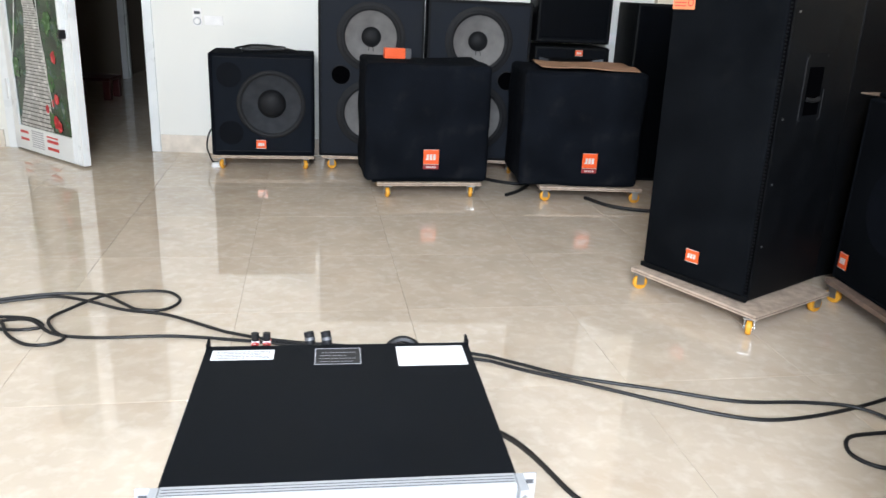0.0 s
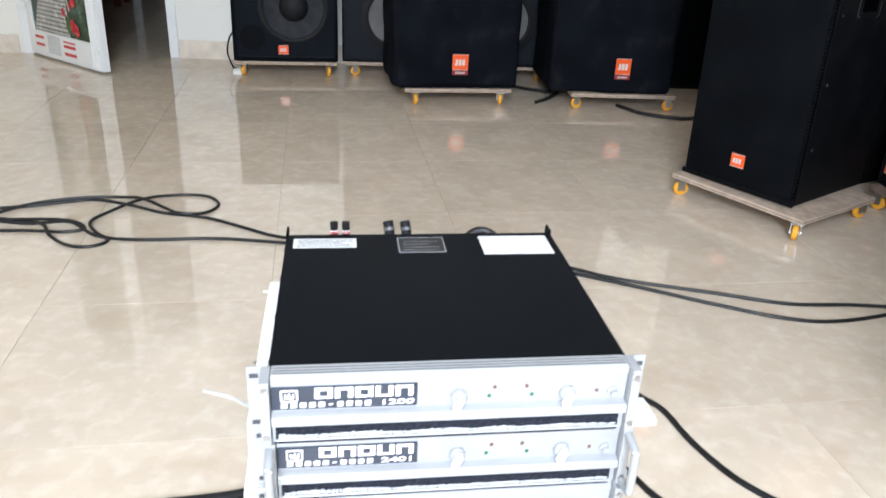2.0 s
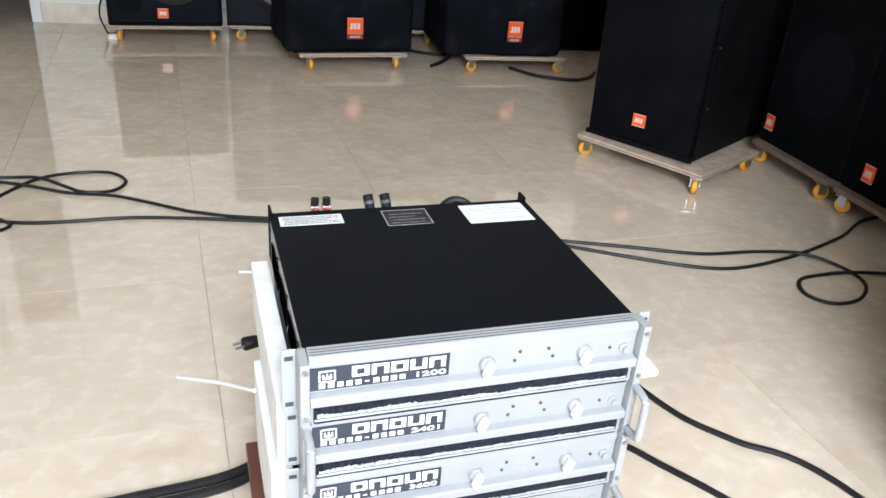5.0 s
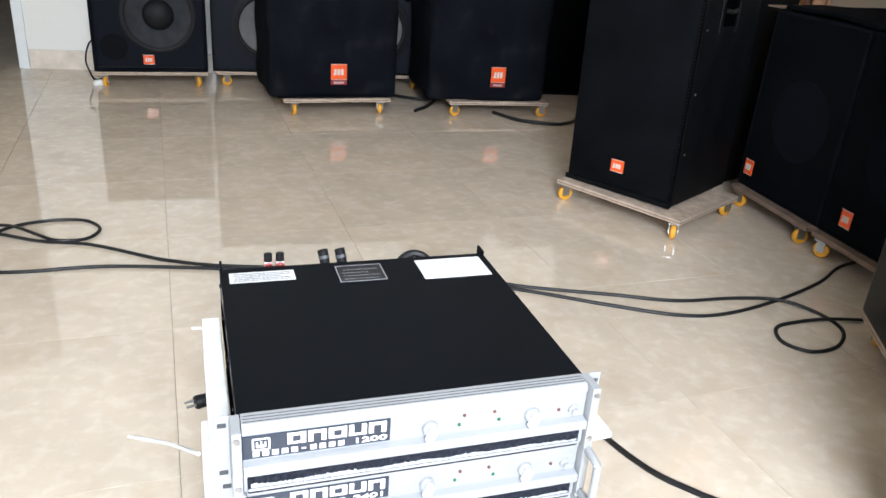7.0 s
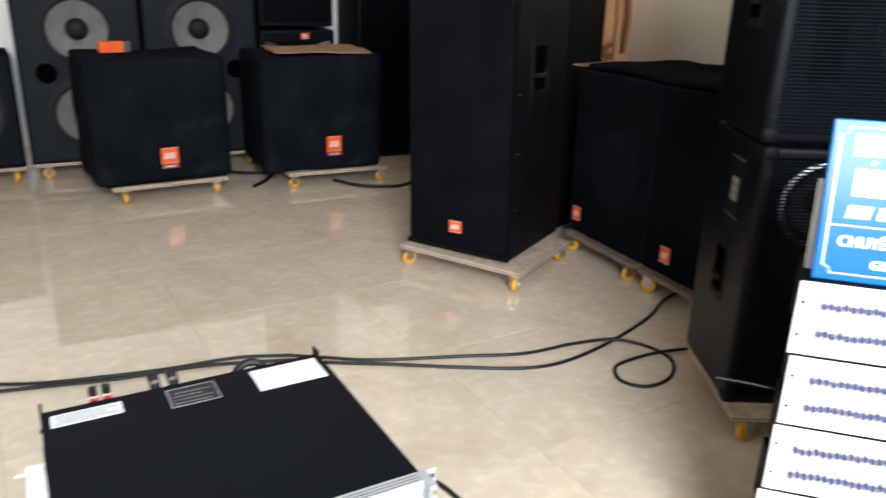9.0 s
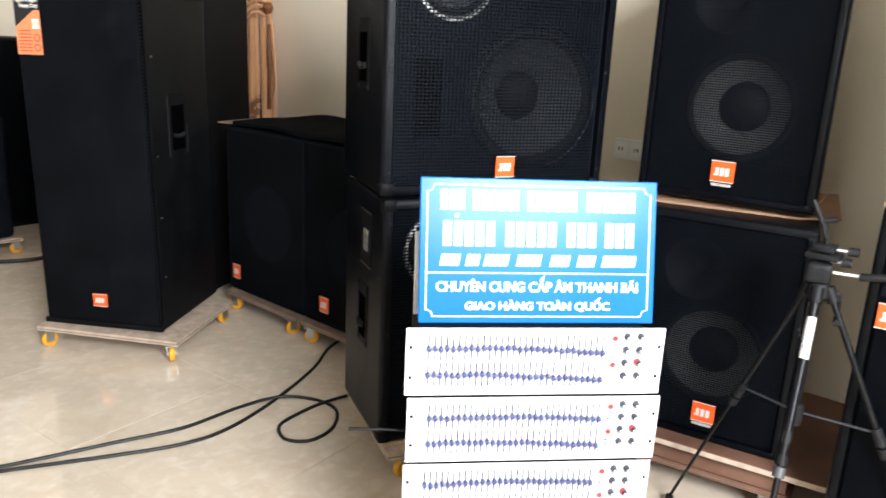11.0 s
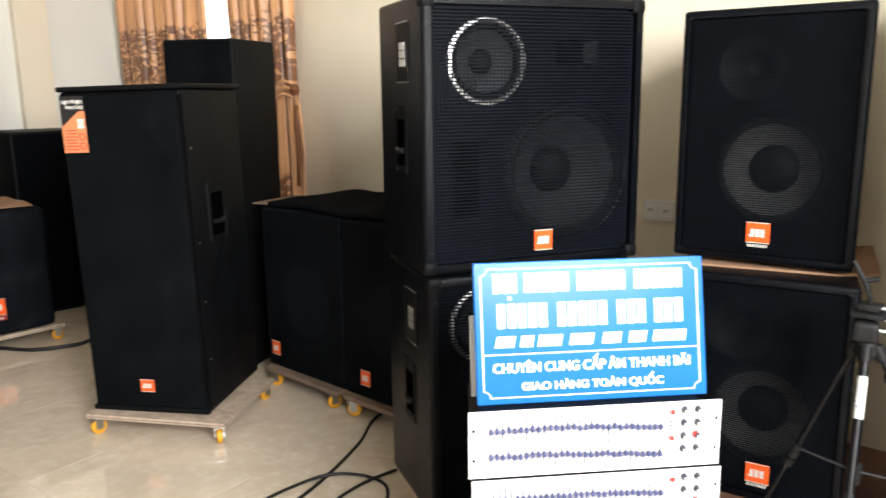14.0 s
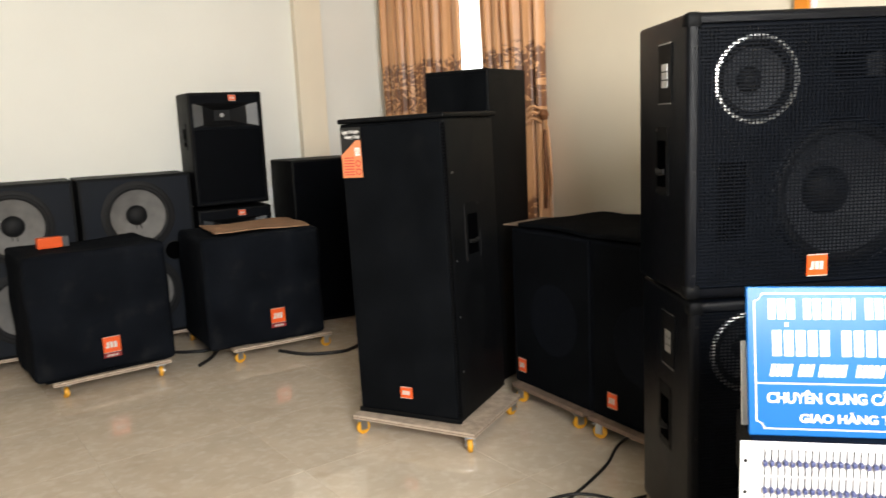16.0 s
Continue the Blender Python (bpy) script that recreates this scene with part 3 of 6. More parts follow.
def curtain(name, ys, zs, folds, seed, label, gather=None):
    """A hanging curtain along the east wall, from ys[0] to ys[1]."""
    bm = bmesh.new()
    uv = bm.loops.layers.uv.new("UVMap")
    ny, nz = folds * 12, 40
    grid = []
    for i in range(ny + 1):
        u = i / ny
        col = []
        for j in range(nz + 1):
            z = zs[0] + (zs[1] - zs[0]) * j / nz
            a0, a1 = ys
            if gather:
                k = math.exp(-((z - gather[1]) / 0.42) ** 2) * gather[2]
                a0, a1 = a0 + (gather[0] - a0) * k, a1 + (gather[0] - a1) * k
            y = a0 + (a1 - a0) * u + 0.008 * noise.noise((u * 9, z * 2, seed))
            ph = 2 * math.pi * folds * u + 0.8 * noise.noise((u * 3, z * 0.8, seed + 5))
            amp = 0.046 * (0.7 + 0.5 * noise.noise((u * 5, 1, seed)))
            x = X1 - 0.085 + amp * math.sin(ph) + 0.012 * math.sin(2.3 * ph + 1) + 0.012 * noise.noise((u * 6, z * 1.5, seed + 9))
            col.append((bm.verts.new((x, y, z)), u * abs(ys[1] - ys[0]) * 1.5 + seed, z))
        grid.append(col)
    for i in range(ny):
        for j in range(nz):
            q = (grid[i][j], grid[i + 1][j], grid[i + 1][j + 1], grid[i][j + 1])
            f = bm.faces.new([v[0] for v in q])
            f.smooth = True
            for l, v in zip(f.loops, q):
                l[uv].uv = (v[1], v[2])
    t = thing(name, pose(0, 0, 0), label, "curtain", "window curtains")
    c = part("drape", bm, M["curtain"], t)
    sol = c.modifiers.new("thick", "SOLIDIFY")
    sol.thickness = 0.004
    return t


curtain("curtain", (5.2, 4.15), (0.03, 2.62), 9, 1.0, "gold satin curtain with brown leaf medallions hanging open")
ct = curtain("curtain", (3.95, 3.385), (0.03, 2.62), 6, 2.6, "gold satin curtain with brown medallions tied at the side", (3.40, 1.27, 0.08))


def tieback(t):
    """Three cords round the gathered drape, a knot, and a loose fold of cloth hanging from it."""
    for z in (1.325, 1.295, 1.262):
        part("tieback_cord", tube([(X1 - 0.10, 3.375, z - 0.03), (X1 - 0.150, 3.40, z - 0.005), (X1 - 0.158, 3.46, z - 0.035), (X1 - 0.150, 3.56, z - 0.055), (X1 - 0.11, 3.64, z - 0.01)], 0.0065, 8, 5), M["curtain"], t, "twisted gold tieback cord", True)
    part("tieback_knot", lathe([(0, -0.03), (0.018, -0.024), (0.027, 0), (0.018, 0.024), (0, 0.03)], 14, (X1 - 0.11, 3.362, 1.275), "z"), M["curtain_trim"], t, "brown tieback knot", True)
    bm = bmesh.new()
    uv = bm.loops.layers.uv.new("UVMap")
    nu, nv = 18, 26
    grid = []
    for j in range(nv + 1):
        v = j / nv
        z = 1.26 - 0.56 * v
        out = 3.352 - 0.068 * math.sin(math.pi * min(1, v * 1.5) ** 0.8 * 0.5) + 0.045 * max(0, v - 0.55) + 0.008 * noise.noise((v * 6, 1, 3))
        grid.append([(bm.verts.new((X1 - 0.105 - 0.022 * math.sin(9 * i / nu + 2.2 * v) * (0.3 + v), out + (3.43 - out) * i / nu, z)), 0.1 * i / nu, 1.3 + 0.1 * v) for i in range(nu + 1)])
    for j in range(nv):
        for i in range(nu):
            q = (grid[j][i], grid[j][i + 1], grid[j + 1][i + 1], grid[j + 1][i])
            f = bm.faces.new([w[0] for w in q])
            f.smooth = True
            for l, w in zip(f.loops, q):
                l[uv].uv = (w[1], 1.05)
    c = part("tieback_tail", bm, M["curtain"], t, "loose gold fold hanging from the tieback")
    sol = c.modifiers.new("thick", "SOLIDIFY")
    sol.thickness = 0.004
    part("tail_trim", tube([(X1 - 0.12, 3.340, 1.20), (X1 - 0.135, 3.325, 1.08), (X1 - 0.14, 3.312, 0.98), (X1 - 0.14, 3.318, 0.88), (X1 - 0.13, 3.335, 0.80)], 0.009, 8, 6), M["curtain_trim"], t, "brown trim along the hanging fold", True)


tieback(ct)
rod = thing("curtain_rod", pose(0, 0, 0), "brass coloured curtain rod over the window", "curtain rod")
part("rod", tube([(X1 - 0.085, 3.3, 2.64), (X1 - 0.085, 5.25, 2.64)], 0.014, 10, 1), M["brown_wood"], rod)
for y in (3.32, 5.22):
    part("bracket", box(X1 - 0.10, X1 - 0.0005, y - 0.012, y + 0.012, 2.625, 2.655, 0.003), M["brown_wood"], rod)


def wall_plate(name, m, w, h, label, extra):
    t = thing(name, m, label, "wall fitting")
    part("plate", box(-w / 2, w / 2, -0.011, -0.0004, 0, h, 0.002), M["white_mark"] if extra != "dim" else M["alu_white"], t)
    return t


tm = wall_plate("thermostat", pose(-0.962, Y1, 0.805), 0.056, 0.105, "white wall timer with a round dial beside the switch", "dial")
part("dial", lathe([(0, -0.026), (0.017, -0.026), (0.019, -0.011)], 24, (0, 0, 0.028)), M["white_mark"], tm)
part("dial_ring", lathe([(0.019, -0.0115), (0.024, -0.0135), (0.024, -0.0112)], 24, (0, 0, 0.028)), M["ink"], tm)
part("display", box(-0.018, 0.018, -0.013, -0.0112, 0.07, 0.088), M["slot"], tm, "grey display")
sw = wall_plate("wall_switch", pose(-0.862, Y1, 0.812), 0.112, 0.056, "white double wall socket on the plaster", "")
for x in (-0.028, 0.028):
    part("socket_face", box(x - 0.02, x + 0.02, -0.014, -0.0112, 0.01, 0.046, 0.001), M["white_mark"], sw)
ou = wall_plate("wall_socket", pose(X1, 1.435, 0.80, 0, 0, -90), 0.118, 0.07, "pale wall socket behind the loudspeakers", "dim")
for x in (-0.03, 0.03):
    part("socket_face", box(x - 0.022, x + 0.022, -0.014, -0.0112, 0.012, 0.058, 0.001), M["white_mark"], ou)
    part("socket_hole", boxes([(x - 0.008, x - 0.004, -0.0148, -0.0141, 0.03, 0.042), (x + 0.004, x + 0.008, -0.0148, -0.0141, 0.03, 0.042)]), M["rubber"], ou)
ou2 = wall_plate("wall_socket", pose(1.70, Y1, 0.80), 0.118, 0.07, "pale wall socket beside the stacked loudspeakers", "dim")
part("socket_face", box(-0.05, 0.05, -0.014, -0.0112, 0.012, 0.058, 0.001), M["white_mark"], ou2)
os_ = thing("orange_strip", pose(X1, 1.98, 1.588, 0, 0, -90), "narrow orange plastic strip fixed upright on the wall", "wall strip")
part("strip", box(-0.028, 0.028, -0.03, -0.0005, 0, 1.2, 0.004), M["orange_strip"], os_)
part("strip_edge", box(0.029, 0.045, -0.02, -0.0005, 0, 1.2, 0.003), M["alu_white"], os_, "white edge moulding")


# ---- dollies ----
def shared(ob, parent, m):
    """Another object on the same mesh, as a part of parent."""
    o = bpy.data.objects.new(ob.name.split(".")[0], ob.data)
    scene.collection.objects.link(o)
    o.parent, o.matrix_basis = parent, m
    return o


CASTER = {}


def caster(parent, m):
    """A small swivel caster 65 mm high: plate, fork and wheel."""
    if not CASTER:
        CASTER["wheel"] = lathe([(0, -0.011), (0.012, -0.011), (0.013, -0.0095), (0.021, -0.0095), (0.0255, -0.008), (0.0275, -0.004), (0.0275, 0.004), (0.0255, 0.008), (0.021, 0.0095), (0.013, 0.0095), (0.012, 0.011), (0, 0.011)], 24, (0, 0, 0.0275))
        fk = boxes([(-0.016, 0.012, -0.017, -0.0135, 0.022, 0.058), (-0.016, 0.012, 0.0135, 0.017, 0.022, 0.058), (-0.018, 0.018, -0.017, 0.017, 0.0575, 0.0605)])
        tube([(0, -0.019, 0.0275), (0, 0.019, 0.0275)], 0.0045, 8, 1, fk)
        CASTER["fork"] = fk
        CASTER["plate"] = box(-0.026, 0.026, -0.022, 0.022, 0.0608, 0.0648)
        for k in ("wheel", "fork", "plate"):
            bmesh.ops.scale(CASTER[k], verts=CASTER[k].verts[:], vec=(1.03, 1.03, 1.03) if k != "wheel" else (1.06, 1.06, 1.06))
        for k, mt in (("wheel", "yellow"), ("fork", "chrome"), ("plate", "chrome")):
            CASTER[k] = finish(k, CASTER[k], M[mt], None, "", k == "wheel")
        c = new("caster")
        c.parent, c.matrix_basis = parent, m
        for k in ("wheel", "fork", "plate"):
            CASTER[k].parent = c
        return c
    c = new("caster")
    c.parent, c.matrix_basis = parent, m
    for k in ("wheel", "fork", "plate"):
        shared(CASTER[k], c, Matrix())
    return c


rc = random.Random(11)


def dolly(w, d, m, label, material="ply", inset=0.055, spin=None, edge="ply_edge"):
    """A plywood board on four casters; origin at the middle of its front edge, on the floor."""
    t = thing("wheeled_dolly", m, label, "dolly", "loudspeaker dollies")
    # two pale outer plies on a darker core
    bm = bmesh.new()
    add_box(bm, -w / 2, w / 2, 0, d, 0.0670, 0.0725)
    add_box(bm, -w / 2 + 0.001, w / 2 - 0.001, 0.001, d - 0.001, 0.0725, 0.0765, None, 2)
    add_box(bm, -w / 2, w / 2, 0, d, 0.0765, 0.0843)
    for f in bm.faces:
        if f.material_index == 0 and abs(f.normal.z) < 0.5:
            f.material_index = 1
    part("board", bm, [M[material], M[edge], M["dark_shade_ply"]], t)
    k = 0
    for x in (-w / 2 + inset, w / 2 - inset):
        for y in (0.022, d - 0.03):
            a = spin[k] if spin else rc.uniform(0, 360)
            caster(t, pose(x, y, 0, 0, 0, a))
            k += 1
    return t


# ---- loudspeakers ----
def panel_with_holes(x0, x1, z0, z1, y, circles=(), rects=()):
    """A flat baffle with round and square openings."""
    bm = bmesh.new()
    loops = [[(x0, z0), (x1, z0), (x1, z1), (x0, z1)]]
    loops += [[(cx + r * math.cos(2 * math.pi * k / 48), cz + r * math.sin(2 * math.pi * k / 48)) for k in range(48)] for cx, cz, r in circles]
    loops += [[(a, c), (b, c), (b, d), (a, d)] for a, b, c, d in rects]
    edges = []
    for lp in loops:
        v = [bm.verts.new((x, y, z)) for x, z in lp]
        edges += [bm.edges.new((v[k], v[(k + 1) % len(v)])) for k in range(len(v))]
    bmesh.ops.triangle_fill(bm, use_beauty=True, edges=edges)
    return bm


def cabinet(name, w, d, h, m, label, body="carpet", front="baffle", lip=0.016, recess=0.012, bevel=0.01, group="", circles=(), rects=(), taper=1.0):
    t = thing(name, m, label, "loudspeaker", group)
    bm = box(-w / 2, w / 2, 0, d, 0, h, bevel, 3)
    bm.faces.ensure_lookup_table()
    f = max(bm.faces, key=lambda q: -q.normal.y * q.calc_area())
    bmesh.ops.inset_region(bm, faces=[f], thickness=max(0.002, lip - bevel))
    r = bmesh.ops.extrude_face_region(bm, geom=[f])
    vs = [v for v in r["geom"] if isinstance(v, bmesh.types.BMVert)]
    bmesh.ops.translate(bm, verts=vs, vec=(0, recess, 0))
    g = [q for q in r["geom"] if isinstance(q, bmesh.types.BMFace)]
    xs, zs = [v.co.x for v in vs], [v.co.z for v in vs]
    bmesh.ops.delete(bm, geom=[f] + g, context="FACES_ONLY")
    if taper != 1.0:
        for v in bm.verts:
            if v.co.y > d * 0.5:
                v.co.x *= taper
    part("cabinet", bm, M[body], t, "", True)
    part("baffle", panel_with_holes(min(xs), max(xs), min(zs), max(zs), recess - 0.0002, circles, rects), M[front], t)
    return t


def badge(t, x, z, w=0.05, h=0.05, y=-0.002, strip=False, dark=False):
    b = part("badge", box(x - w / 2, x + w / 2, y - 0.004, y, z - h / 2, z + h / 2, 0.001, 1), M["orange"], t, "orange badge with a white mark")
    rows = []
    for k, (a, c) in enumerate(((-0.30, -0.16), (-0.10, 0.06), (0.12, 0.28))):
        rows.append((x + a * w, x + c * w, y - 0.0052, y - 0.0041, z - 0.20 * h, z + 0.18 * h))
    rows.append((x - 0.36 * w, x - 0.30 * w, y - 0.0052, y - 0.0041, z - 0.20 * h, z - 0.10 * h))
    part("badge_mark", boxes(rows), M["badge_white"], b)
    rim = boxes([(x - w / 2, x + w / 2, y - 0.0046, y - 0.0041, z - h / 2, z - h / 2 + 0.002), (x - w / 2, x + w / 2, y - 0.0046, y - 0.0041, z + h / 2 - 0.002, z + h / 2)])
    part("badge_rim", rim, M["badge_white"], b)
    if strip:
        s = part("badge_strip", box(x - w / 2, x + w / 2, y - 0.003, y, z - h / 2 - 0.026, z - h / 2 - 0.003), M["red_strip"], t, "dark red label strip")
        part("strip_mark", boxes([(x - 0.3 * w + 0.13 * w * k, x - 0.22 * w + 0.13 * w * k, y - 0.0036, y - 0.0031, z - h / 2 - 0.02, z - h / 2 - 0.01) for k in range(5)]), M["badge_white"], s)
    if dark:
        part("badge_strip", boxes([(x - 0.42 * w + 0.085 * w * k, x - 0.37 * w + 0.085 * w * k, y - 0.003, y, z - h / 2 - 0.011, z - h / 2 - 0.004) for k in range(10)]), M["badge_white"], t, "white lettering bars")
    return b


def woofer(t, x, z, r, cone="cone_dark", y=0.014, depth=0.055, cap=0.34, rim=None, wires=False):
    """A driver let into the baffle: frame ring, surround, cone and dust cap."""
    w = part("woofer", lathe([(r * 1.0, y - 0.001), (r * 1.12, y - 0.001), (r * 1.14, y + 0.001), (r * 1.14, y + 0.004)], 56, (x, 0, z)), M[rim or "cap"], t, "round driver frame", True)
    part("surround", lathe([(r * 1.01, y - 0.001), (r * 0.97, y - 0.006), (r * 0.92, y - 0.006), (r * 0.87, y - 0.001), (r * 0.86, y + 0.004)], 56, (x, 0, z)), M["cap"], w, "", True)
    prof = []
    for k in range(9):
        q = 0.865 - (0.865 - cap) * k / 8
        prof.append((r * q, y + 0.003 + depth * 0.9 * (k / 8) ** 0.9 + (0.0008 if k % 2 else 0)))
    part("cone", lathe(prof, 56, (x, 0, z)), M[cone], w, "", True)
    c = cap * r
    part("dust_cap", lathe([(c * math.cos(a), y + 0.003 + depth * 0.86 - c * 0.55 * math.sin(a)) for a in (0, 0.3, 0.6, 0.9, 1.2, math.pi / 2)], 40, (x, 0, z)), M["cap"], w, "", True)
    if wires:
        bm = tube([(x - 0.012, y + 0.03, z - c * 0.8), (x - 0.014, y + 0.02, z - c * 1.35)], 0.0022, 6, 3)
        tube([(x + 0.012, y + 0.03, z - c * 0.8), (x + 0.014, y + 0.02, z - c * 1.35)], 0.0022, 6, 3, bm)
        part("lead_wire", bm, M["rubber"], w)
    return w


def port(t, x, z, r, y=0.0135, tall=None, label=""):
    if tall:
        p = part("port", boxes([(x - r, x + r, y - 0.002, y, z - tall / 2, z + tall / 2)]), M["void"], t, label)
    else:
        p = part("port", lathe([(r, y), (r * 1.04, y - 0.003), (r * 1.1, y - 0.002), (r * 1.12, y + 0.001)], 36, (x, 0, z)), M["cap"], t, label, True)
        part("port_tube", lathe([(r, y - 0.002), (r * 0.99, y - 0.0012), (0, y - 0.0008)], 36, (x, 0, z)), M["void"], p)
    return p


def wire_grille(t, x0, x1, z0, z1, step, y, rad, cols=True, step_x=None):
    rows = []
    z = z0
    while z < z1:
        rows.append((x0, x1, y - rad, y + rad, z - rad, z + rad))
        z += step
    if cols:
        x = x0
        while x < x1:
            rows.append((x - rad * 0.8, x + rad * 0.8, y + rad * 0.3, y + rad * 2, z0, z1))
            x += step_x or step
    return part("grille", boxes(rows), M["wire"], t, "black steel wire grille")


def side_handle(t, side, y, z, depth, w, h=0.19, hw=0.10):
    x = side * w / 2
    p = part("side_handle", boxes([(x - 0.002, x + 0.002, y - hw / 2, y + hw / 2, z - h / 2, z + h / 2)]), M["paint"], t, "black recessed handle plate")
    part("handle_recess", boxes([(x - 0.0032, x + 0.0032, y - hw * 0.34, y + hw * 0.34, z - h * 0.38, z + h * 0.3)]), M["void"], p)
    part("handle_grip", tube([(x + side * 0.004, y - hw * 0.3, z - h * 0.15), (x + side * 0.009, y, z - h * 0.17), (x + side * 0.004, y + hw * 0.3, z - h * 0.15)], 0.008, 8, 4), M["rubber"], p)
    for dy in (-1, 1):
        for dz in (-1, 1):
            part("screw", lathe([(0, x + side * 0.0045), (0.004, x + side * 0.0035), (0.0042, x + side * 0.001)], 8, (0, y + dy * hw * 0.43, z + dz * h * 0.45), "x"), M["rubber"], p)


DT = 0.0850  # height of the dolly boards' top

# subwoofer with an open grille beside the doorway
dolly(0.60, 0.37, pose(-0.510, 4.888, 0, 0, 0, 5), "plywood dolly with yellow wheels under the subwoofer", spin=(70, 20, 110, 60))
s = cabinet("subwoofer", 0.605, 0.37, 0.60, pose(-0.508, 4.885, DT, 0, 0, 5), "black carpeted subwoofer with a round driver behind fine cloth", "carpet", "sub_front", 0.022, 0.016, 0.012, "", [(0.05, 0.305, 0.201)])
woofer(s, 0.05, 0.305, 0.20, "cone_dim", 0.017, 0.05, 0.42, "sub_front")
for z in (0.475, 0.135):
    part("port", lathe([(0.072, 0.0155), (0.068, 0.0148), (0, 0.0145)], 36, (-0.190, 0, z)), M["baffle"], s, "round port behind the cloth")
badge(s, -0.015, 0.068, 0.058, 0.052, 0.014)
part("cloth_grille_edge", boxes([(-0.28, 0.28, 0.004, 0.008, 0.026, 0.029), (-0.28, 0.28, 0.004, 0.008, 0.576, 0.579)]), M["rubber"], s)
mc = thing("microphone_bag", pose(-0.52, 5.06, DT + 0.60, 0, 0, 5), "flat black cable bag lying on the subwoofer", "bag")
part("bag", soft_box(0.26, 0.12, 0.028, 0.013, 8, 0.008, 3), M["cable"], mc, "", True)
part("strap", tube([(-0.17, 0.05, 0.012), (-0.1, 0.02, 0.03), (-0.05, 0.05, 0.034), (0.05, 0.06, 0.03), (0.16, 0.03, 0.012), (0.2, 0.0, 0.008)], 0.007, 6, 5), M["cable"], mc)
pc = thing("power_lead", pose(-0.84, 5.0, 0), "black power lead hanging beside the subwoofer", "cable")
part("lead", tube([(0.03, 0.25, 0.22), (-0.02, 0.10, 0.20), (-0.035, 0.02, 0.12), (-0.01, -0.03, 0.06), (0.01, 0.0, 0.012), (0.06, 0.1, 0.008)], 0.005, 7, 6), M["cable"], pc)

# two tall open cabinets with bare double drivers
for cx, px in ((0.127, -0.178), (0.770, 0.18)):
    dolly(0.58, 0.34, pose(cx, 4.952, 0), "plywood dolly with yellow wheels under the tall cabinet", spin=(15, 80, 95, 10))
    b = cabinet("bass_cabinet", 0.622, 0.36, 0.948, pose(cx, 4.948, DT), "tall blue-black bass cabinet with two bare grey paper drivers", "paint", "blue_baffle", 0.02, 0.008, 0.006, "tall bass cabinets", [(-0.002, 0.715, 0.18), (-0.002, 0.265, 0.18)])
    for z in (0.715, 0.265):
        woofer(b, -0.002, z, 0.178, "cone_grey", 0.006, 0.07, 0.33, None, True)
    port(b, px, 0.492, 0.052, 0.0072)

def drape(w, d, h, seed):
    """A stretched cloth cover: soft box with slanting pulls and a sagging top."""
    bm = soft_box(w, d, h, 0.028, 30, 0.009, seed, 0.011)
    for v in bm.verts:
        p = v.co
        k = noise.noise((p.x * 9 + p.z * 5 + seed, p.z * 2.2, p.y * 7)) + 0.6 * noise.noise((p.x * 4 - p.z * 9, seed, p.y * 4))
        s = 0.0055 * k
        if p.y < 0.03:
            p.y += s
        elif abs(p.x) > w / 2 - 0.04:
            p.x += math.copysign(s, p.x)
        if p.z > h - 0.03:
            p.z -= 0.010 * max(0, 1 - (2 * p.x / w) ** 2) * max(0, min(1, p.y / 0.1))
    return bm


# two subwoofers under stretched cloth covers
dolly(0.575, 0.50, pose(0.470, 4.315, 0, 0, 0, 6), "white-edged plywood dolly under the covered subwoofer", spin=(100, 40, 80, 150))
c1 = thing("covered_subwoofer", pose(0.452, 4.345, DT, 0, 0, 6), "subwoofer under a worn black cloth cover with an orange badge", "loudspeaker", "covered subwoofers")
part("cover", drape(0.675, 0.54, 0.632, 1.7), M["cover"], c1, "", True)
part("cover_hem", boxes([(-0.3, 0.3, -0.004, 0.0, -0.002, 0.012)]), M["cloth"], c1)
badge(c1, 0.020, 0.138, 0.085, 0.082, -0.006, True)
dolly(0.575, 0.50, pose(1.365, 4.300, 0), "plywood dolly under the covered subwoofer", inset=0.034, spin=(5, 40, 170, 10))
c2 = thing("covered_subwoofer", pose(1.290, 4.318, DT), "subwoofer under a black cloth cover with cardboard on top", "loudspeaker", "covered subwoofers")
part("cover", drape(0.665, 0.56, 0.624, 8.3), M["cover"], c2, "", True)
badge(c2, 0.052, 0.148, 0.082, 0.084, -0.006, True)
cb = thing("cardboard_sheet", pose(1.33, 4.40, DT + 0.627, 0, 0, -3), "brown cardboard sheet lying on the covered subwoofer", "cardboard")
bm = box(-0.28, 0.25, -0.04, 0.40, 0, 0.005)
bmesh.ops.subdivide_edges(bm, edges=bm.edges[:], cuts=5, use_grid_fill=True)
for v in bm.verts:
    v.co.z += 0.012 * noise.noise((v.co.x * 6, v.co.y * 6, 2)) + 0.006
part("sheet", bm, M["card"], cb)
ob = thing("orange_box", pose(0.275, 4.56, DT + 0.634, 0, 0, 8), "small orange packet with a grey end on the covered subwoofer", "box")
part("carton", box(-0.07, 0.045, -0.02, 0.035, 0, 0.055, 0.004), M["orange"], ob)
part("carton_end", box(0.046, 0.078, -0.018, 0.033, 0, 0.053, 0.005), M["horn_grey"], ob, "clear grey wrapped end")

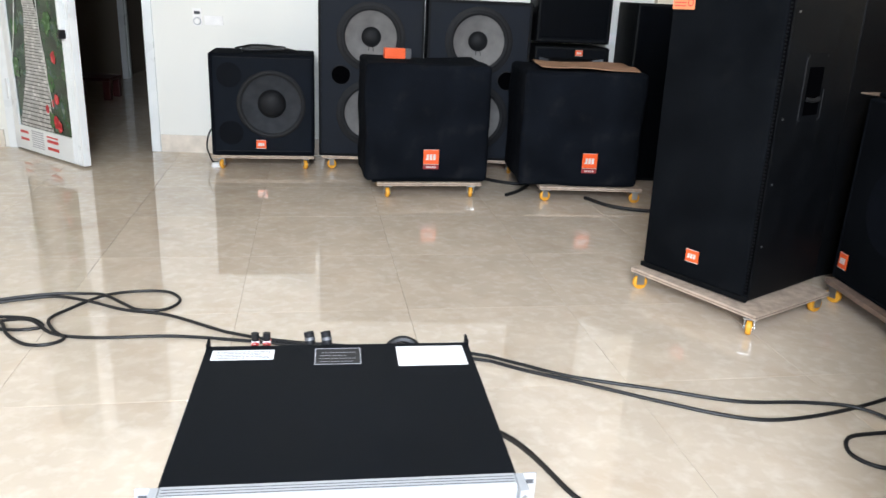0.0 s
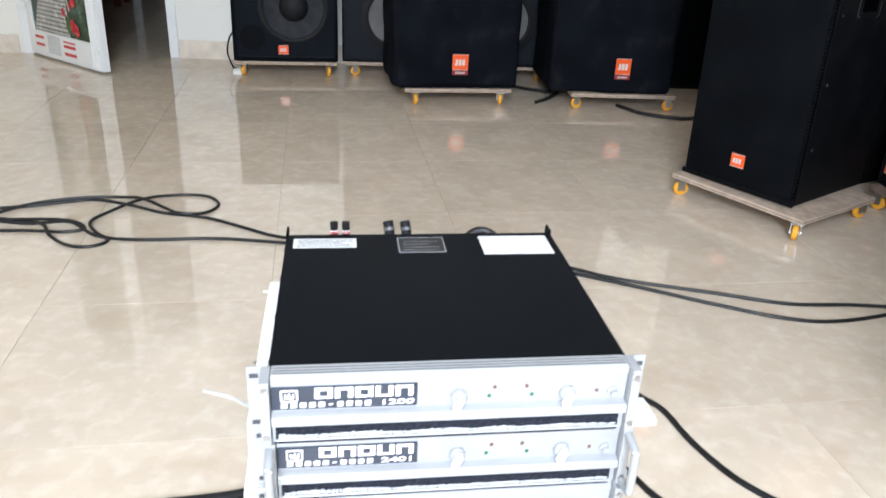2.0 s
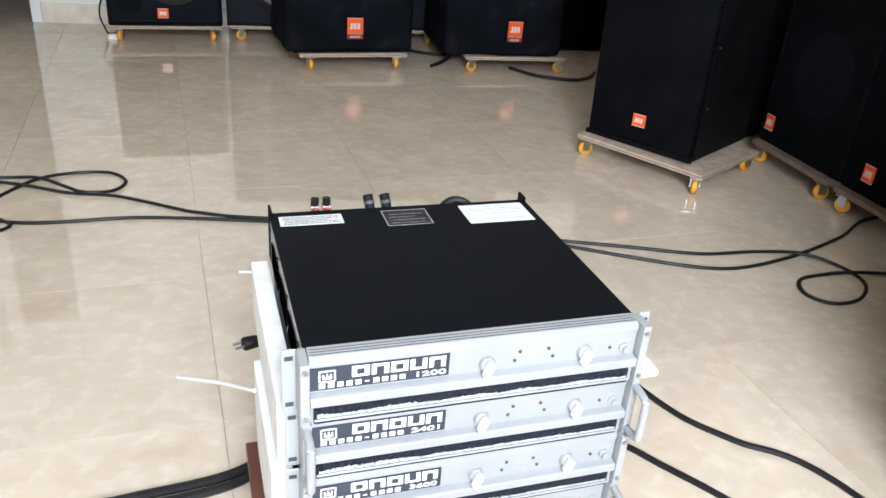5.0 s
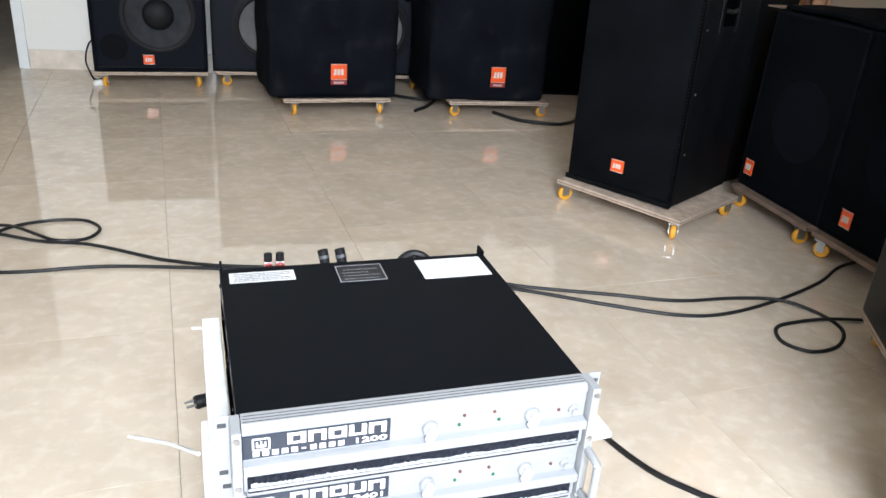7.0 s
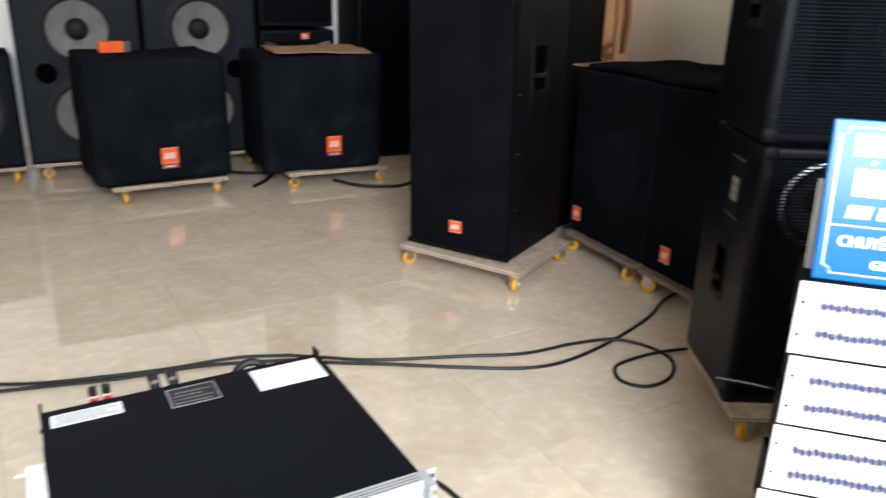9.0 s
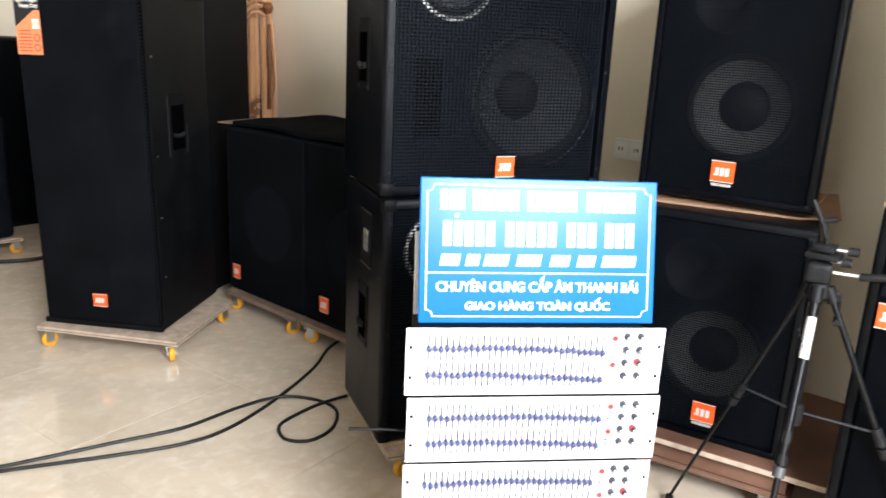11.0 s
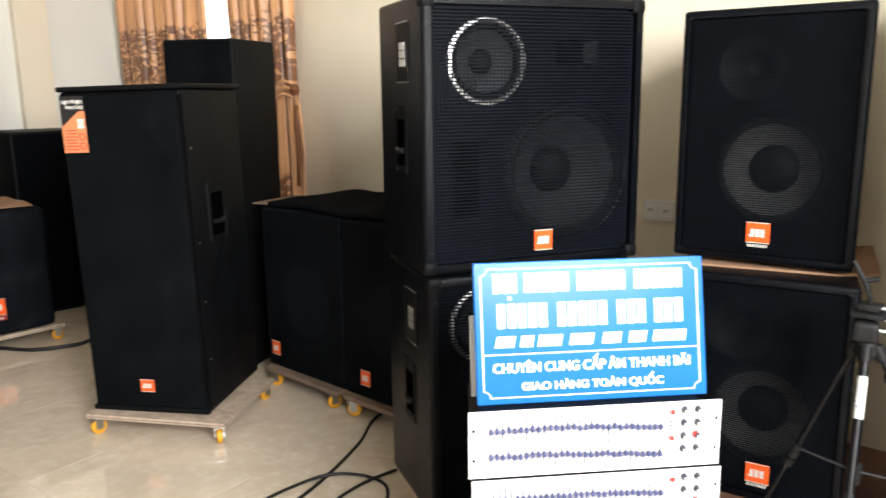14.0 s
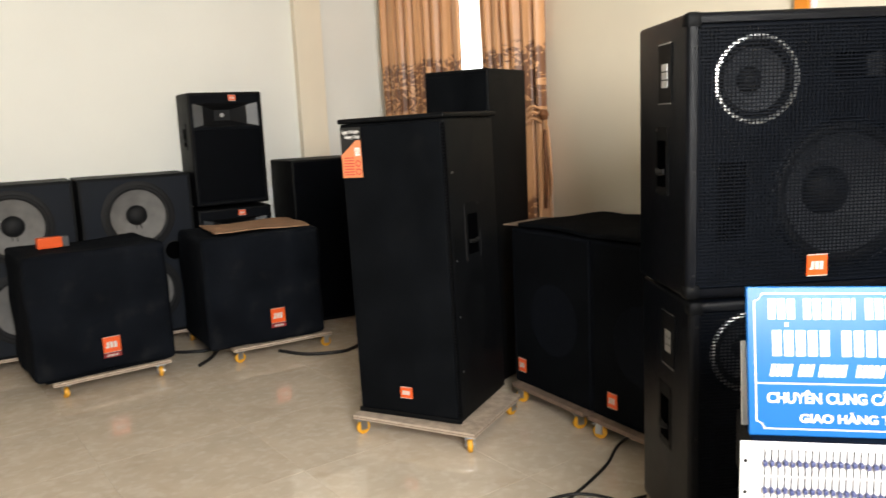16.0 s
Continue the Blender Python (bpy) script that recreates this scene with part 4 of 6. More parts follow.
# two stacked horn loudspeakers by the wall
for z, h in ((0.075, 0.715), (0.812, 0.69)):
    p = cabinet("horn_loudspeaker", 0.465 if z < 0.5 else 0.455, 0.30, h, pose(1.348 if z > 0.5 else 1.352, 5.012, z), "black two-way loudspeaker with a wide horn above a grilled driver", "paint", "baffle", 0.018, 0.012, 0.012, "stacked horn loudspeakers", (), [(-0.199, 0.199, h - 0.209, h - 0.066)])
    zt = h
    hb = bmesh.new()
    vo = [hb.verts.new(q) for q in ((-0.20, 0.006, zt - 0.21), (0.20, 0.006, zt - 0.21), (0.20, 0.006, zt - 0.065), (-0.20, 0.006, zt - 0.065))]
    vi = [hb.verts.new(q) for q in ((-0.05, 0.10, zt - 0.17), (0.05, 0.10, zt - 0.17), (0.05, 0.10, zt - 0.105), (-0.05, 0.10, zt - 0.105))]
    vm = [hb.verts.new(q) for q in ((-0.135, 0.03, zt - 0.195), (0.135, 0.03, zt - 0.195), (0.135, 0.03, zt - 0.08), (-0.135, 0.03, zt - 0.08))]
    # Outer side walls take a grey that paints in their glossy reflection.
    for a, b2 in ((vo, vm), (vm, vi)):
        for k in range(4):
            fq = hb.faces.new((a[k], a[(k + 1) % 4], b2[(k + 1) % 4], b2[k]))
            fq.material_index = 1 if (k in (1, 3) and a is vo) else 0
    hb.faces.new(vi)
    bo = part("horn", hb, [M["cap"], M["horn_grey"]], p, "flared horn, side flares greyed for the gloss they catch")
    part("horn_throat", lathe([(0, 0.094), (0.012, 0.094), (0.012, 0.099)], 16, (0, 0, zt - 0.137)), M["chrome"], bo)
    part("driver_grille", box(-0.205, 0.205, 0.002, 0.0115, 0.03, zt - 0.225, 0.004), M["grille"], p, "fine black steel grille")
    badge(p, 0.045, zt - 0.035, 0.046, 0.036, 0.012)
    side_handle(p, -1, 0.13, zt * 0.62, 0.02, 0.457, 0.16, 0.085)
hs = thing("base_block", pose(1.352, 5.012, 0), "low black wooden block under the stacked loudspeakers", "block")
part("block", box(-0.22, 0.22, 0.01, 0.29, 0, 0.0745, 0.003), M["paint"], hs)

# plain loudspeaker in the corner
fb = cabinet("corner_loudspeaker", 0.53, 0.40, 1.06, pose(1.95, 4.86, 0.004), "plain black loudspeaker standing in the room corner", "paint", "grille", 0.018, 0.006, 0.01)
part("joint_line", boxes([(-0.24, 0.24, 0.0035, 0.006, 0.52, 0.524)]), M["void"], fb)

# tall loudspeaker with a full front grille
TA = -58.7
dolly(0.556, 0.465, pose(1.340, 2.780, 0, 0, 0, TA) @ pose(0.004, 0.004, 0), "rough plywood dolly with yellow wheels under the tall loudspeaker", inset=0.032, spin=(60, 20, 120, 75))
t = thing("tall_loudspeaker", pose(1.365, 2.835, DT + 0.0012, 0, 0, TA) @ pose(0, 0, 0.003, 0, -1.1, 0), "tall black loudspeaker with a full cloth-backed steel grille", "loudspeaker")
H = 1.205
bm = box(-0.236, 0.236, 0.014, 0.48, 0, H - 0.02, 0.012, 3)
for v in bm.verts:
    if v.co.y > 0.25:
        v.co.x *= 0.93
part("cabinet", bm, M["paint"], t, "", True)
part("front_grille", box(-0.224, 0.224, 0, 0.0135, 0.02, H - 0.03, 0.007, 3), M["cloth"], t, "flat black front grille", True)
part("top_cap", box(-0.239, 0.239, 0.002, 0.482, H - 0.0195, H, 0.009, 3), M["paint"], t, "rounded black top edge", True)
part("bottom_rail", box(-0.238, 0.238, 0.002, 0.0135, 0.0, 0.0195, 0.004), M["paint"], t)
holes = boxes([(0.2255, 0.2335, 0.006, 0.0085, 0.04 + 0.0125 * k, 0.0455 + 0.0125 * k) for k in range(91)])
part("perforated_edge", holes, M["perf"], t, "row of small holes along the grille edge")
part("grille_edge", box(0.2245, 0.236, 0.0086, 0.0135, 0.03, H - 0.035), M["void"], t)
badge(t, 0.0, 0.107, 0.056, 0.048, -0.001)
side_handle(t, 1, 0.21, 0.735, 0.02, 0.462, 0.235, 0.13)
# Lighter bars paint in the glints along the handle's edges.
for y0, y1, z1 in ((0.142, 0.146, 0.84), (0.274, 0.277, 0.73)):
    part("handle_rim", box(0.2308, 0.2345, y0, y1, 0.63, z1, 0.0006, 1), M["handle_glint"], t, "thin lighter bar for the glint on the handle rim")
for z in (0.2, 0.42, 0.64, 0.98):
    part("screw", lathe([(0, 0.2385), (0.004, 0.238), (0.004, 0.234)], 8, (0, 0.05, z), "x"), M["chrome"], t)
stk = part("sticker", box(-0.222, -0.128, -0.0025, -0.0008, 0.975, 1.172), M["sticker_black"], t, "black and orange product sticker")
bm = bmesh.new()
bm.faces.new([bm.verts.new(q) for q in ((-0.222, -0.003, 0.975), (-0.128, -0.003, 0.975), (-0.128, -0.003, 1.12), (-0.15, -0.003, 1.12), (-0.222, -0.003, 1.065))])
part("sticker_field", bm, M["sticker_orange"], stk)
text_mesh("sticker_lettering", "Light Weight", 0.018, pose(-0.173, -0.0034, 1.153) @ STAND, M["white_mark"], stk, 0.082, 0.0003, 0.0004)
text_mesh("sticker_lettering", "Heavy Duty", 0.018, pose(-0.166, -0.0034, 1.134) @ STAND, M["white_mark"], stk, 0.068, 0.0003, 0.0004)
bm = boxes([(-0.158, -0.134, -0.0034, -0.0029, 1.06, 1.092)])
part("sticker_print", bm, M["white_mark"], stk)
part("sticker_print", boxes([(-0.215 + 0.001 * k, -0.165, -0.0034, -0.0030, 0.985 + 0.011 * k, 0.9885 + 0.011 * k) for k in range(7)]), M["red"], stk)
text_mesh("sticker_number", "15", 0.024, pose(-0.146, -0.0036, 1.075) @ STAND, M["sticker_orange"], stk, 0.018, 0.0002)
for z in (0.998, 1.030):
    part("sticker_ring", lathe([(0.009, -0.0034), (0.012, -0.0036), (0.013, -0.0034)], 20, (-0.146, 0, z)), M["red"], stk)

# loudspeaker by the curtain
bk = cabinet("rear_loudspeaker", 0.345, 0.37, 1.49, pose(1.938, 3.287, 0.004, 0, 0, -64), "tall plain black loudspeaker standing before the curtain", "paint", "cloth", 0.012, 0.004, 0.01)
part("front_grille", box(-0.165, 0.165, -0.006, 0.003, 0.02, 1.465, 0.004), M["cloth"], bk)

# two long subwoofers side by side, facing the room
for cy, lg in ((2.700, -0.198), (2.185, -0.137)):
    # These boards carry the shade by the subwoofer row in their colour.
    dolly(0.478, 0.52, pose(1.955, cy - 0.005 + (0.0 if cy > 2.5 else 0.005), 0, 0, 0, -90), "plywood dolly with yellow wheels under the black subwoofer", "dark_shade_ply", 0.045, (30, 60, 75, 10), "dark_shade_ply")
    q = cabinet("double_subwoofer", 0.51, 0.54, 0.700, pose(1.988, cy, DT, 0, 0, -90), "black carpeted subwoofer with a faint driver behind cloth", "carpet", "baffle", 0.012, 0.008, 0.012, "subwoofer row")
    part("front_cloth", box(-0.2435, 0.2435, 0.0035, 0.0075, 0.0125, 0.6875, 0.002), M["cloth"], q)
    part("driver_shadow", lathe([(0.155, 0.0030), (0.150, 0.0022), (0.06, 0.0026), (0, 0.0024)], 48, (0.02, 0, 0.33)), M["ghost"], q, "driver showing through the cloth")
    badge(q, lg, 0.083, 0.052, 0.062, 0.002)
bt = thing("black_cloth", pose(2.0, 2.47, DT + 0.7005), "black cloth spread over the subwoofer row", "cloth")
bm = soft_box(0.50, 0.92, 0.024, 0.010, 16, 0.014, 4.2)
bmesh.ops.translate(bm, verts=bm.verts[:], vec=(0.26, -0.46, 0.004))
part("cloth", bm, M["cloth"], bt, "", True)
sh = thing("grey_board", pose(2.06, 3.02, DT + 0.7015, 0, 0, 12), "thin pale board lying on the subwoofer", "board")
part("board", box(-0.04, 0.24, -0.10, 0.04, 0, 0.006, 0.002), M["dark_shade_ply"], sh)

# stacked three-way loudspeakers
SA = -26.8
C = Vector((1.768, 1.367, 0))


def three_way(z, label, w=0.622, h=0.685, dz=0.0):
    d = 0.36
    wz = 0.262 + dz
    t = cabinet("three_way_loudspeaker", w, d, h, pose(C.x, C.y, z, 0, 0, SA), label, "tolex", "navy_baffle", 0.03, 0.022, 0.014, "stacked three-way loudspeakers", [(0.098, wz, 0.179), (-0.139, 0.540, 0.093)], [(0.061, 0.189, 0.531, 0.599)])
    woofer(t, 0.098, wz, 0.178, "cone_shade", 0.026, 0.095, 0.36)
    mid = woofer(t, -0.139, 0.540, 0.092, "cone_smoke", 0.026, 0.035, 0.36)
    part("chrome_ring", lathe([(0.096, 0.021), (0.101, 0.0145), (0.108, 0.0165), (0.110, 0.024)], 56, (-0.139, 0, 0.540)), M["ring_bright"], mid, "bright chrome trim ring", True)
    part("trim_ring", lathe([(0.184, 0.021), (0.187, 0.0185), (0.191, 0.022)], 56, (0.098, 0, wz)), M["ring_dim"], t, "dull metal trim ring", True)
    port(t, -0.198, 0.242, 0.038, 0.0232, 0.20, "dark slot port")
    hb = bmesh.new()
    vo = [hb.verts.new(q) for q in ((0.06, 0.022, 0.53), (0.19, 0.022, 0.53), (0.19, 0.022, 0.60), (0.06, 0.022, 0.60))]
    vi = [hb.verts.new(q) for q in ((0.09, 0.08, 0.55), (0.158, 0.05, 0.54), (0.158, 0.05, 0.59), (0.09, 0.08, 0.58))]
    # The right wall's lighter grey is its highlight; the others are near black.
    for k in range(4):
        fq = hb.faces.new((vo[k], vo[(k + 1) % 4], vi[(k + 1) % 4], vi[k]))
        fq.material_index = 1 if k == 1 else 0
    hb.faces.new(vi)
    part("tweeter_horn", hb, [M["void"], M["horn_glint"]], t, "small flared tweeter horn with a highlight painted on one wall")
    wire_grille(t, 0.033 - w / 2, w / 2 - 0.033, 0.034, h - 0.033, 0.0088, 0.0118, 0.0016, True, 0.0104)
    badge(t, 0.022, 0.070, 0.054, 0.056, 0.008)
    for x in (-1, 1):
        for zz in (0, h):
            part("corner_protector", soft_box(0.042, 0.045, 0.04, 0.012, 3), M["paint"], t, "black plastic corner", True).matrix_basis = pose(x * (w / 2 - 0.019), -0.002, zz - (0.002 if zz == 0 else 0.0385))
    x = -w / 2
    pl = part("side_plate", boxes([(x - 0.003, x + 0.001, 0.10, 0.19, h - 0.21, h - 0.06)]), M["paint"], t, "framed side plate with a silver mark")
    fr = boxes([(x - 0.0045, x - 0.003, 0.10, 0.19, h - 0.212, h - 0.209), (x - 0.0045, x - 0.003, 0.10, 0.19, h - 0.061, h - 0.058)])
    part("plate_frame", fr, M["chrome"], pl)
    part("plate_mark", boxes([(x - 0.0045, x - 0.003, 0.125, 0.165, h - 0.17 + 0.021 * k, h - 0.152 + 0.021 * k) for k in range(3)]), M["ring_bright"], pl)
    side_handle(t, -1, 0.17, h - 0.36, 0.02, w, 0.18, 0.09)
    for z2 in (0.06, 0.32, 0.62):
        for x2 in (0.019 - w / 2, w / 2 - 0.019):
            part("screw", lathe([(0, -0.0025), (0.004, -0.002), (0.0042, 0.001)], 8, (x2, 0, z2)), M["rubber"], t)
    return t


dolly(0.60, 0.42, pose(C.x - 0.01, C.y - 0.035, 0, 0, 0, SA), "plywood dolly with yellow wheels under the stacked loudspeakers", inset=0.05, spin=(30, 60, 75, 10))
three_way(DT + 0.0142, "big black three-way loudspeaker at the bottom of the stack")
three_way(0.792, "big black three-way loudspeaker with a wire grille and chrome ring", 0.642, 0.702, -0.014)
sp = thing("packing_strip", pose(C.x, C.y, DT + 0.0005, 0, 0, SA), "pale board between dolly and loudspeaker", "board")
part("strip", box(-0.30, 0.30, 0.005, 0.36, 0, 0.0132, 0.001, 1), M["ply_edge"], sp)
sp2 = thing("packing_strip", pose(C.x, C.y, DT + 0.6997, 0, 0, SA), "thin dark mat between the two loudspeakers", "mat")
part("strip", box(-0.29, 0.29, 0.03, 0.34, 0, 0.0068, 0.001, 1), M["rubber"], sp2)


# stacked two-way loudspeakers behind the tripod
def two_way(m, w, h, label, top):
    wx, wz = (0.012, 0.246) if top else (0.016, 0.243)
    t = cabinet("two_way_loudspeaker", w, 0.42, h, m, label, "tolex", "baffle", 0.024, 0.018, 0.012, "stacked two-way loudspeakers", [(wx, wz, 0.140), (-0.05, h - 0.15, 0.084)], (), 0.78)
    woofer(t, wx, wz, 0.139, "cone_mid", 0.022, 0.05, 0.46)
    hb = lathe([(0.085, 0.019), (0.05, 0.035), (0.02, 0.08), (0, 0.085)], 32, (-0.05, 0, h - 0.15))
    part("horn", hb, M["cap"], t, "round black horn", True)
    port(t, 0.135, 0.085, 0.030, 0.0195)
    port(t, -0.16, 0.085, 0.030, 0.0195)
    wire_grille(t, -w / 2 + 0.026, w / 2 - 0.026, 0.028, h - 0.028, 0.0062, 0.0105, 0.0011, True, 0.0075)
    badge(t, -0.005 if top else 0.022, 0.080, 0.060, 0.056, 0.008, False, True)
    for z2 in (0.02, h - 0.02):
        for x2 in (-w / 2 + 0.02, w / 2 - 0.02):
            part("screw", lathe([(0, -0.002), (0.004, -0.0015), (0.0042, 0.001)], 8, (x2, 0, z2)), M["rubber"], t)
    return t


two_way(pose(2.062, 0.870, 0.157, 0, 0, -80), 0.455, 0.622, "black two-way loudspeaker on a red-brown board", False)
two_way(pose(2.138, 0.912, 0.800, 0, 0, -83), 0.458, 0.660, "black two-way loudspeaker with a grey driver behind its grille", True)
cb2 = thing("cardboard_sheet", pose(2.135, 0.905, 0.7805, 0, 0, -74), "brown cardboard sheet between two loudspeakers", "cardboard")
bm = box(-0.20, 0.285, 0.005, 0.40, 0, 0.006)
bmesh.ops.subdivide_edges(bm, edges=bm.edges[:], cuts=4, use_grid_fill=True)
for v in bm.verts:
    if v.co.x > 0.2:
        v.co.z += 0.01
part("sheet", bm, M["card"], cb2)
cb3 = thing("cardboard_sheet", pose(2.16, 0.91, 0.7868, 0, 0, -83), "thin cardboard packing under the upper loudspeaker", "cardboard")
part("sheet", box(-0.2, 0.2, 0.05, 0.36, 0, 0.0128), M["card"], cb3)
dolly(0.50, 0.46, pose(2.040, 0.845, 0, 0, 0, -80), "red-brown plywood dolly under the two-way loudspeakers", "red_ply", edge="red_ply")
pf = thing("plywood_board", pose(2.045, 0.845, 0.1385, 0, 0, -80), "wide red-brown plywood board under the two-way loudspeakers", "board")
bm = box(-0.252, 0.325, -0.030, 0.545, 0, 0.018, 0.002, 1)
for f in bm.faces:
    f.material_index = 1 if abs(f.normal.z) < 0.5 else 0
part("board", bm, [M["red_ply"], M["ply_edge"]], pf)
rb = thing("base_block", pose(2.045, 0.845, DT, 0, 0, -80), "red-brown plywood block under the loudspeaker", "block")
part("block", box(-0.235, 0.235, 0.0, 0.45, 0, 0.0533, 0.002), M["red_ply"], rb)


# last stack, with a wide horn
def big_horn(m, label, h, horn):
    w = 0.54
    t = cabinet("horn_loudspeaker", w, 0.45, h, m, label, "paint", "baffle", 0.026, 0.018, 0.012, "far horn loudspeakers", (), [(-0.234, 0.234, h - 0.184, h - 0.051)] if horn else ())
    if horn:
        hb = bmesh.new()
        vo = [hb.verts.new(q) for q in ((-0.235, 0.012, h - 0.185), (0.235, 0.012, h - 0.185), (0.235, 0.012, h - 0.05), (-0.235, 0.012, h - 0.05))]
        vm = [hb.verts.new(q) for q in ((-0.10, 0.07, h - 0.145), (0.10, 0.07, h - 0.145), (0.10, 0.07, h - 0.09), (-0.10, 0.07, h - 0.09))]
        for k in range(4):
            fq = hb.faces.new((vo[k], vo[(k + 1) % 4], vm[(k + 1) % 4], vm[k]))
            fq.material_index = 1 if k in (1, 3) else 0
        hb.faces.new(vm)
        part("horn", hb, [M["cap"], M["horn_mid"]], t, "wide horn with grey side flares")
        part("horn_frame", boxes([(-0.243, 0.243, 0.006, 0.016, h - 0.192, h - 0.184), (-0.243, 0.243, 0.006, 0.016, h - 0.05, h - 0.043), (-0.243, -0.235, 0.006, 0.016, h - 0.184, h - 0.05), (0.235, 0.243, 0.006, 0.016, h - 0.184, h - 0.05)]), M["baffle"], t)
        part("driver_grille", box(-0.243, 0.243, 0.004, 0.0175, 0.03, h - 0.20, 0.004), M["grille"], t, "fine black steel grille")
        part("driver_shadow", lathe([(0.20, 0.0036), (0.196, 0.0026), (0.19, 0.0034), (0.06, 0.003), (0, 0.0025)], 48, (0.02, 0, 0.235)), M["grille"], t, "round driver dome behind the grille", True)
        badge(t, -0.212, h - 0.232, 0.060, 0.056, 0.001)
    else:
        part("driver_grille", box(-0.243, 0.243, 0.004, 0.0175, 0.03, h - 0.03, 0.004), M["grille"], t, "fine black steel grille")
        part("driver_shadow", lathe([(0.17, 0.0036), (0.167, 0.0026), (0.16, 0.0034), (0.05, 0.003), (0, 0.0025)], 48, (0.0, 0, 0.235)), M["grille"], t, "round driver behind the grille", True)
        badge(t, -0.228, h - 0.252, 0.062, 0.056, 0.001)
    return t


RX, RY = 1.95, 0.225
bs = thing("base_block", pose(RX, RY, 0, 0, 0, -88), "dark brown block under the far stack", "block")
part("block", box(-0.26, 0.26, 0.01, 0.44, 0, 0.115, 0.003), M["brown_wood"], bs)
big_horn(pose(RX, RY, 0.116, 0, 0, -88), "black loudspeaker with a wide grey-sided horn", 0.775, True)
cb4 = thing("cardboard_sheet", pose(RX - 0.012, RY, 0.8915, 0, 0, -88), "folded cardboard between the far loudspeakers", "cardboard")
part("sheet", box(-0.268, 0.268, 0.0, 0.40, 0, 0.009, 0.002), M["card"], cb4)
big_horn(pose(RX, RY, 0.901, 0, 0, -88), "black loudspeaker stacked on the wide-horn one", 0.69, False)


# ---- amplifier stack ----
AM = pose(0.178, 1.008, 0, 0, 0, 3.75)


def amplifier(z, dx, dy, number, label, top, handles):
    W, D, H = 0.433, 0.380, 0.0875
    t = thing("power_amplifier", AM @ pose(dx, dy, z), label, "amplifier", "stack of power amplifiers")
    part("chassis", box(-W / 2 + 0.001, W / 2 - 0.001, 0.002, D - 0.002, 0.001, H - 0.006, 0.002), M["alu_edge"], t)
    part("top_cover", box(-W / 2, W / 2, 0.0, D, H - 0.0055, H - 0.001, 0.0015), M["amp_black"], t, "matt black top cover")
    # extruded front with a rounded lip, a flat face and a projecting ledge
    prof = [(0.0, H), (-0.020, H), (-0.024, H - 0.003), (-0.0255, H - 0.010), (-0.0235, H - 0.0105), (-0.0235, 0.0400), (-0.034, 0.0380), (-0.036, 0.0362), (-0.036, 0.0268), (-0.0345, 0.0255), (-0.0285, 0.0255), (-0.0285, 0.0005), (0.0, 0.0005)]
    bm = bmesh.new()
    a = [bm.verts.new((-W / 2 + 0.004, y, q)) for y, q in prof]
    b = [bm.verts.new((W / 2 - 0.004, y, q)) for y, q in prof]
    for k in range(len(prof)):
        bm.faces.new((a[k], a[(k + 1) % len(a)], b[(k + 1) % len(a)], b[k]))
    bm.faces.new(a)
    bm.faces.new(b)
    front = part("front_panel", bm, M["alu"], t, "silver extruded front panel")
    part("lip_groove", boxes([(-W / 2 + 0.006, W / 2 - 0.006, -0.0175 + 0.0055 * k, -0.0165 + 0.0055 * k, H - 0.0002, H + 0.0003) for k in range(3)]), M["slot"], front)
    for sx in (-1, 1):
        x = sx * (W / 2 - 0.003)
        part("end_cheek", box(min(x, x + sx * 0.011), max(x, x + sx * 0.011), -0.037, 0.0, 0.0005, H, 0.0015), M["alu"], t, "silver end cheek")
        for q in (0.012, H - 0.010):
            part("screw", lathe([(0, -0.0395), (0.0035, -0.039), (0.0038, -0.037)], 10, (x + sx * 0.0055, 0, q)), M["chrome"], t)
        e0, e1 = sx * (W / 2 + 0.008), sx * 0.2415
        ear = part("rack_ear", box(min(e0, e1), max(e0, e1), -0.003, 0.0, 0.0, H + 0.0005, 0.0008, 1), M["alu"], t, "silver rack ear with slots")
        for q in (0.008, H - 0.014):
            xs = sx * 0.233
            part("ear_slot", boxes([(xs - 0.005, xs + 0.005, -0.0036, -0.0031, q, q + 0.006)]), M["slot"], ear)
        if handles:
            xh = sx * (W / 2 + 0.003)
            part("handle", tube([(xh, -0.036, 0.008), (xh, -0.062, 0.012), (xh, -0.066, 0.022), (xh, -0.066, H - 0.022), (xh, -0.062, H - 0.012), (xh, -0.036, H - 0.008)], 0.0055, 10, 4), M["alu"], t, "rounded silver handle", True)
    # dusty foam filter below the ledge
    part("foam_filter", box(-W / 2 + 0.008, W / 2 - 0.012, -0.0345, -0.0287, 0.0012, 0.0252, 0.001, 1), M["filter"], t, "black dusty foam filter")
    rnd = random.Random(int(z * 1000))
    rows = []
    for x in np.arange(-0.205, 0.200, 0.0017):
        c = 0.5 + 0.5 * noise.noise((x * 30, z * 9, 1.3))
        rows.append((x, x + rnd.uniform(0.001, 0.0026), -0.0352, -0.0346, 0.0098, 0.0102 + rnd.uniform(0.0006, 0.0026) + 0.0070 * c * (1 - 0.7 * (x + 0.2) / 0.4) * rnd.uniform(0.6, 1)))
    part("lint", boxes(rows), M["lint"], t, "grey dust lint")
    part("vent_bar", box(-W / 2 + 0.008, W / 2 - 0.012, -0.0385, -0.0353, 0.0072, 0.0100, 0.0008, 1), M["alu"], t)
    # name plate
    y = -0.0236
    pl = part("name_plate", box(-0.2128, -0.0435, y - 0.0016, y, 0.0385, 0.0698, 0.0012, 2), M["navy"], t, "navy name plate with white marks")
    yy = (y - 0.0023, y - 0.0017)
    rows = []
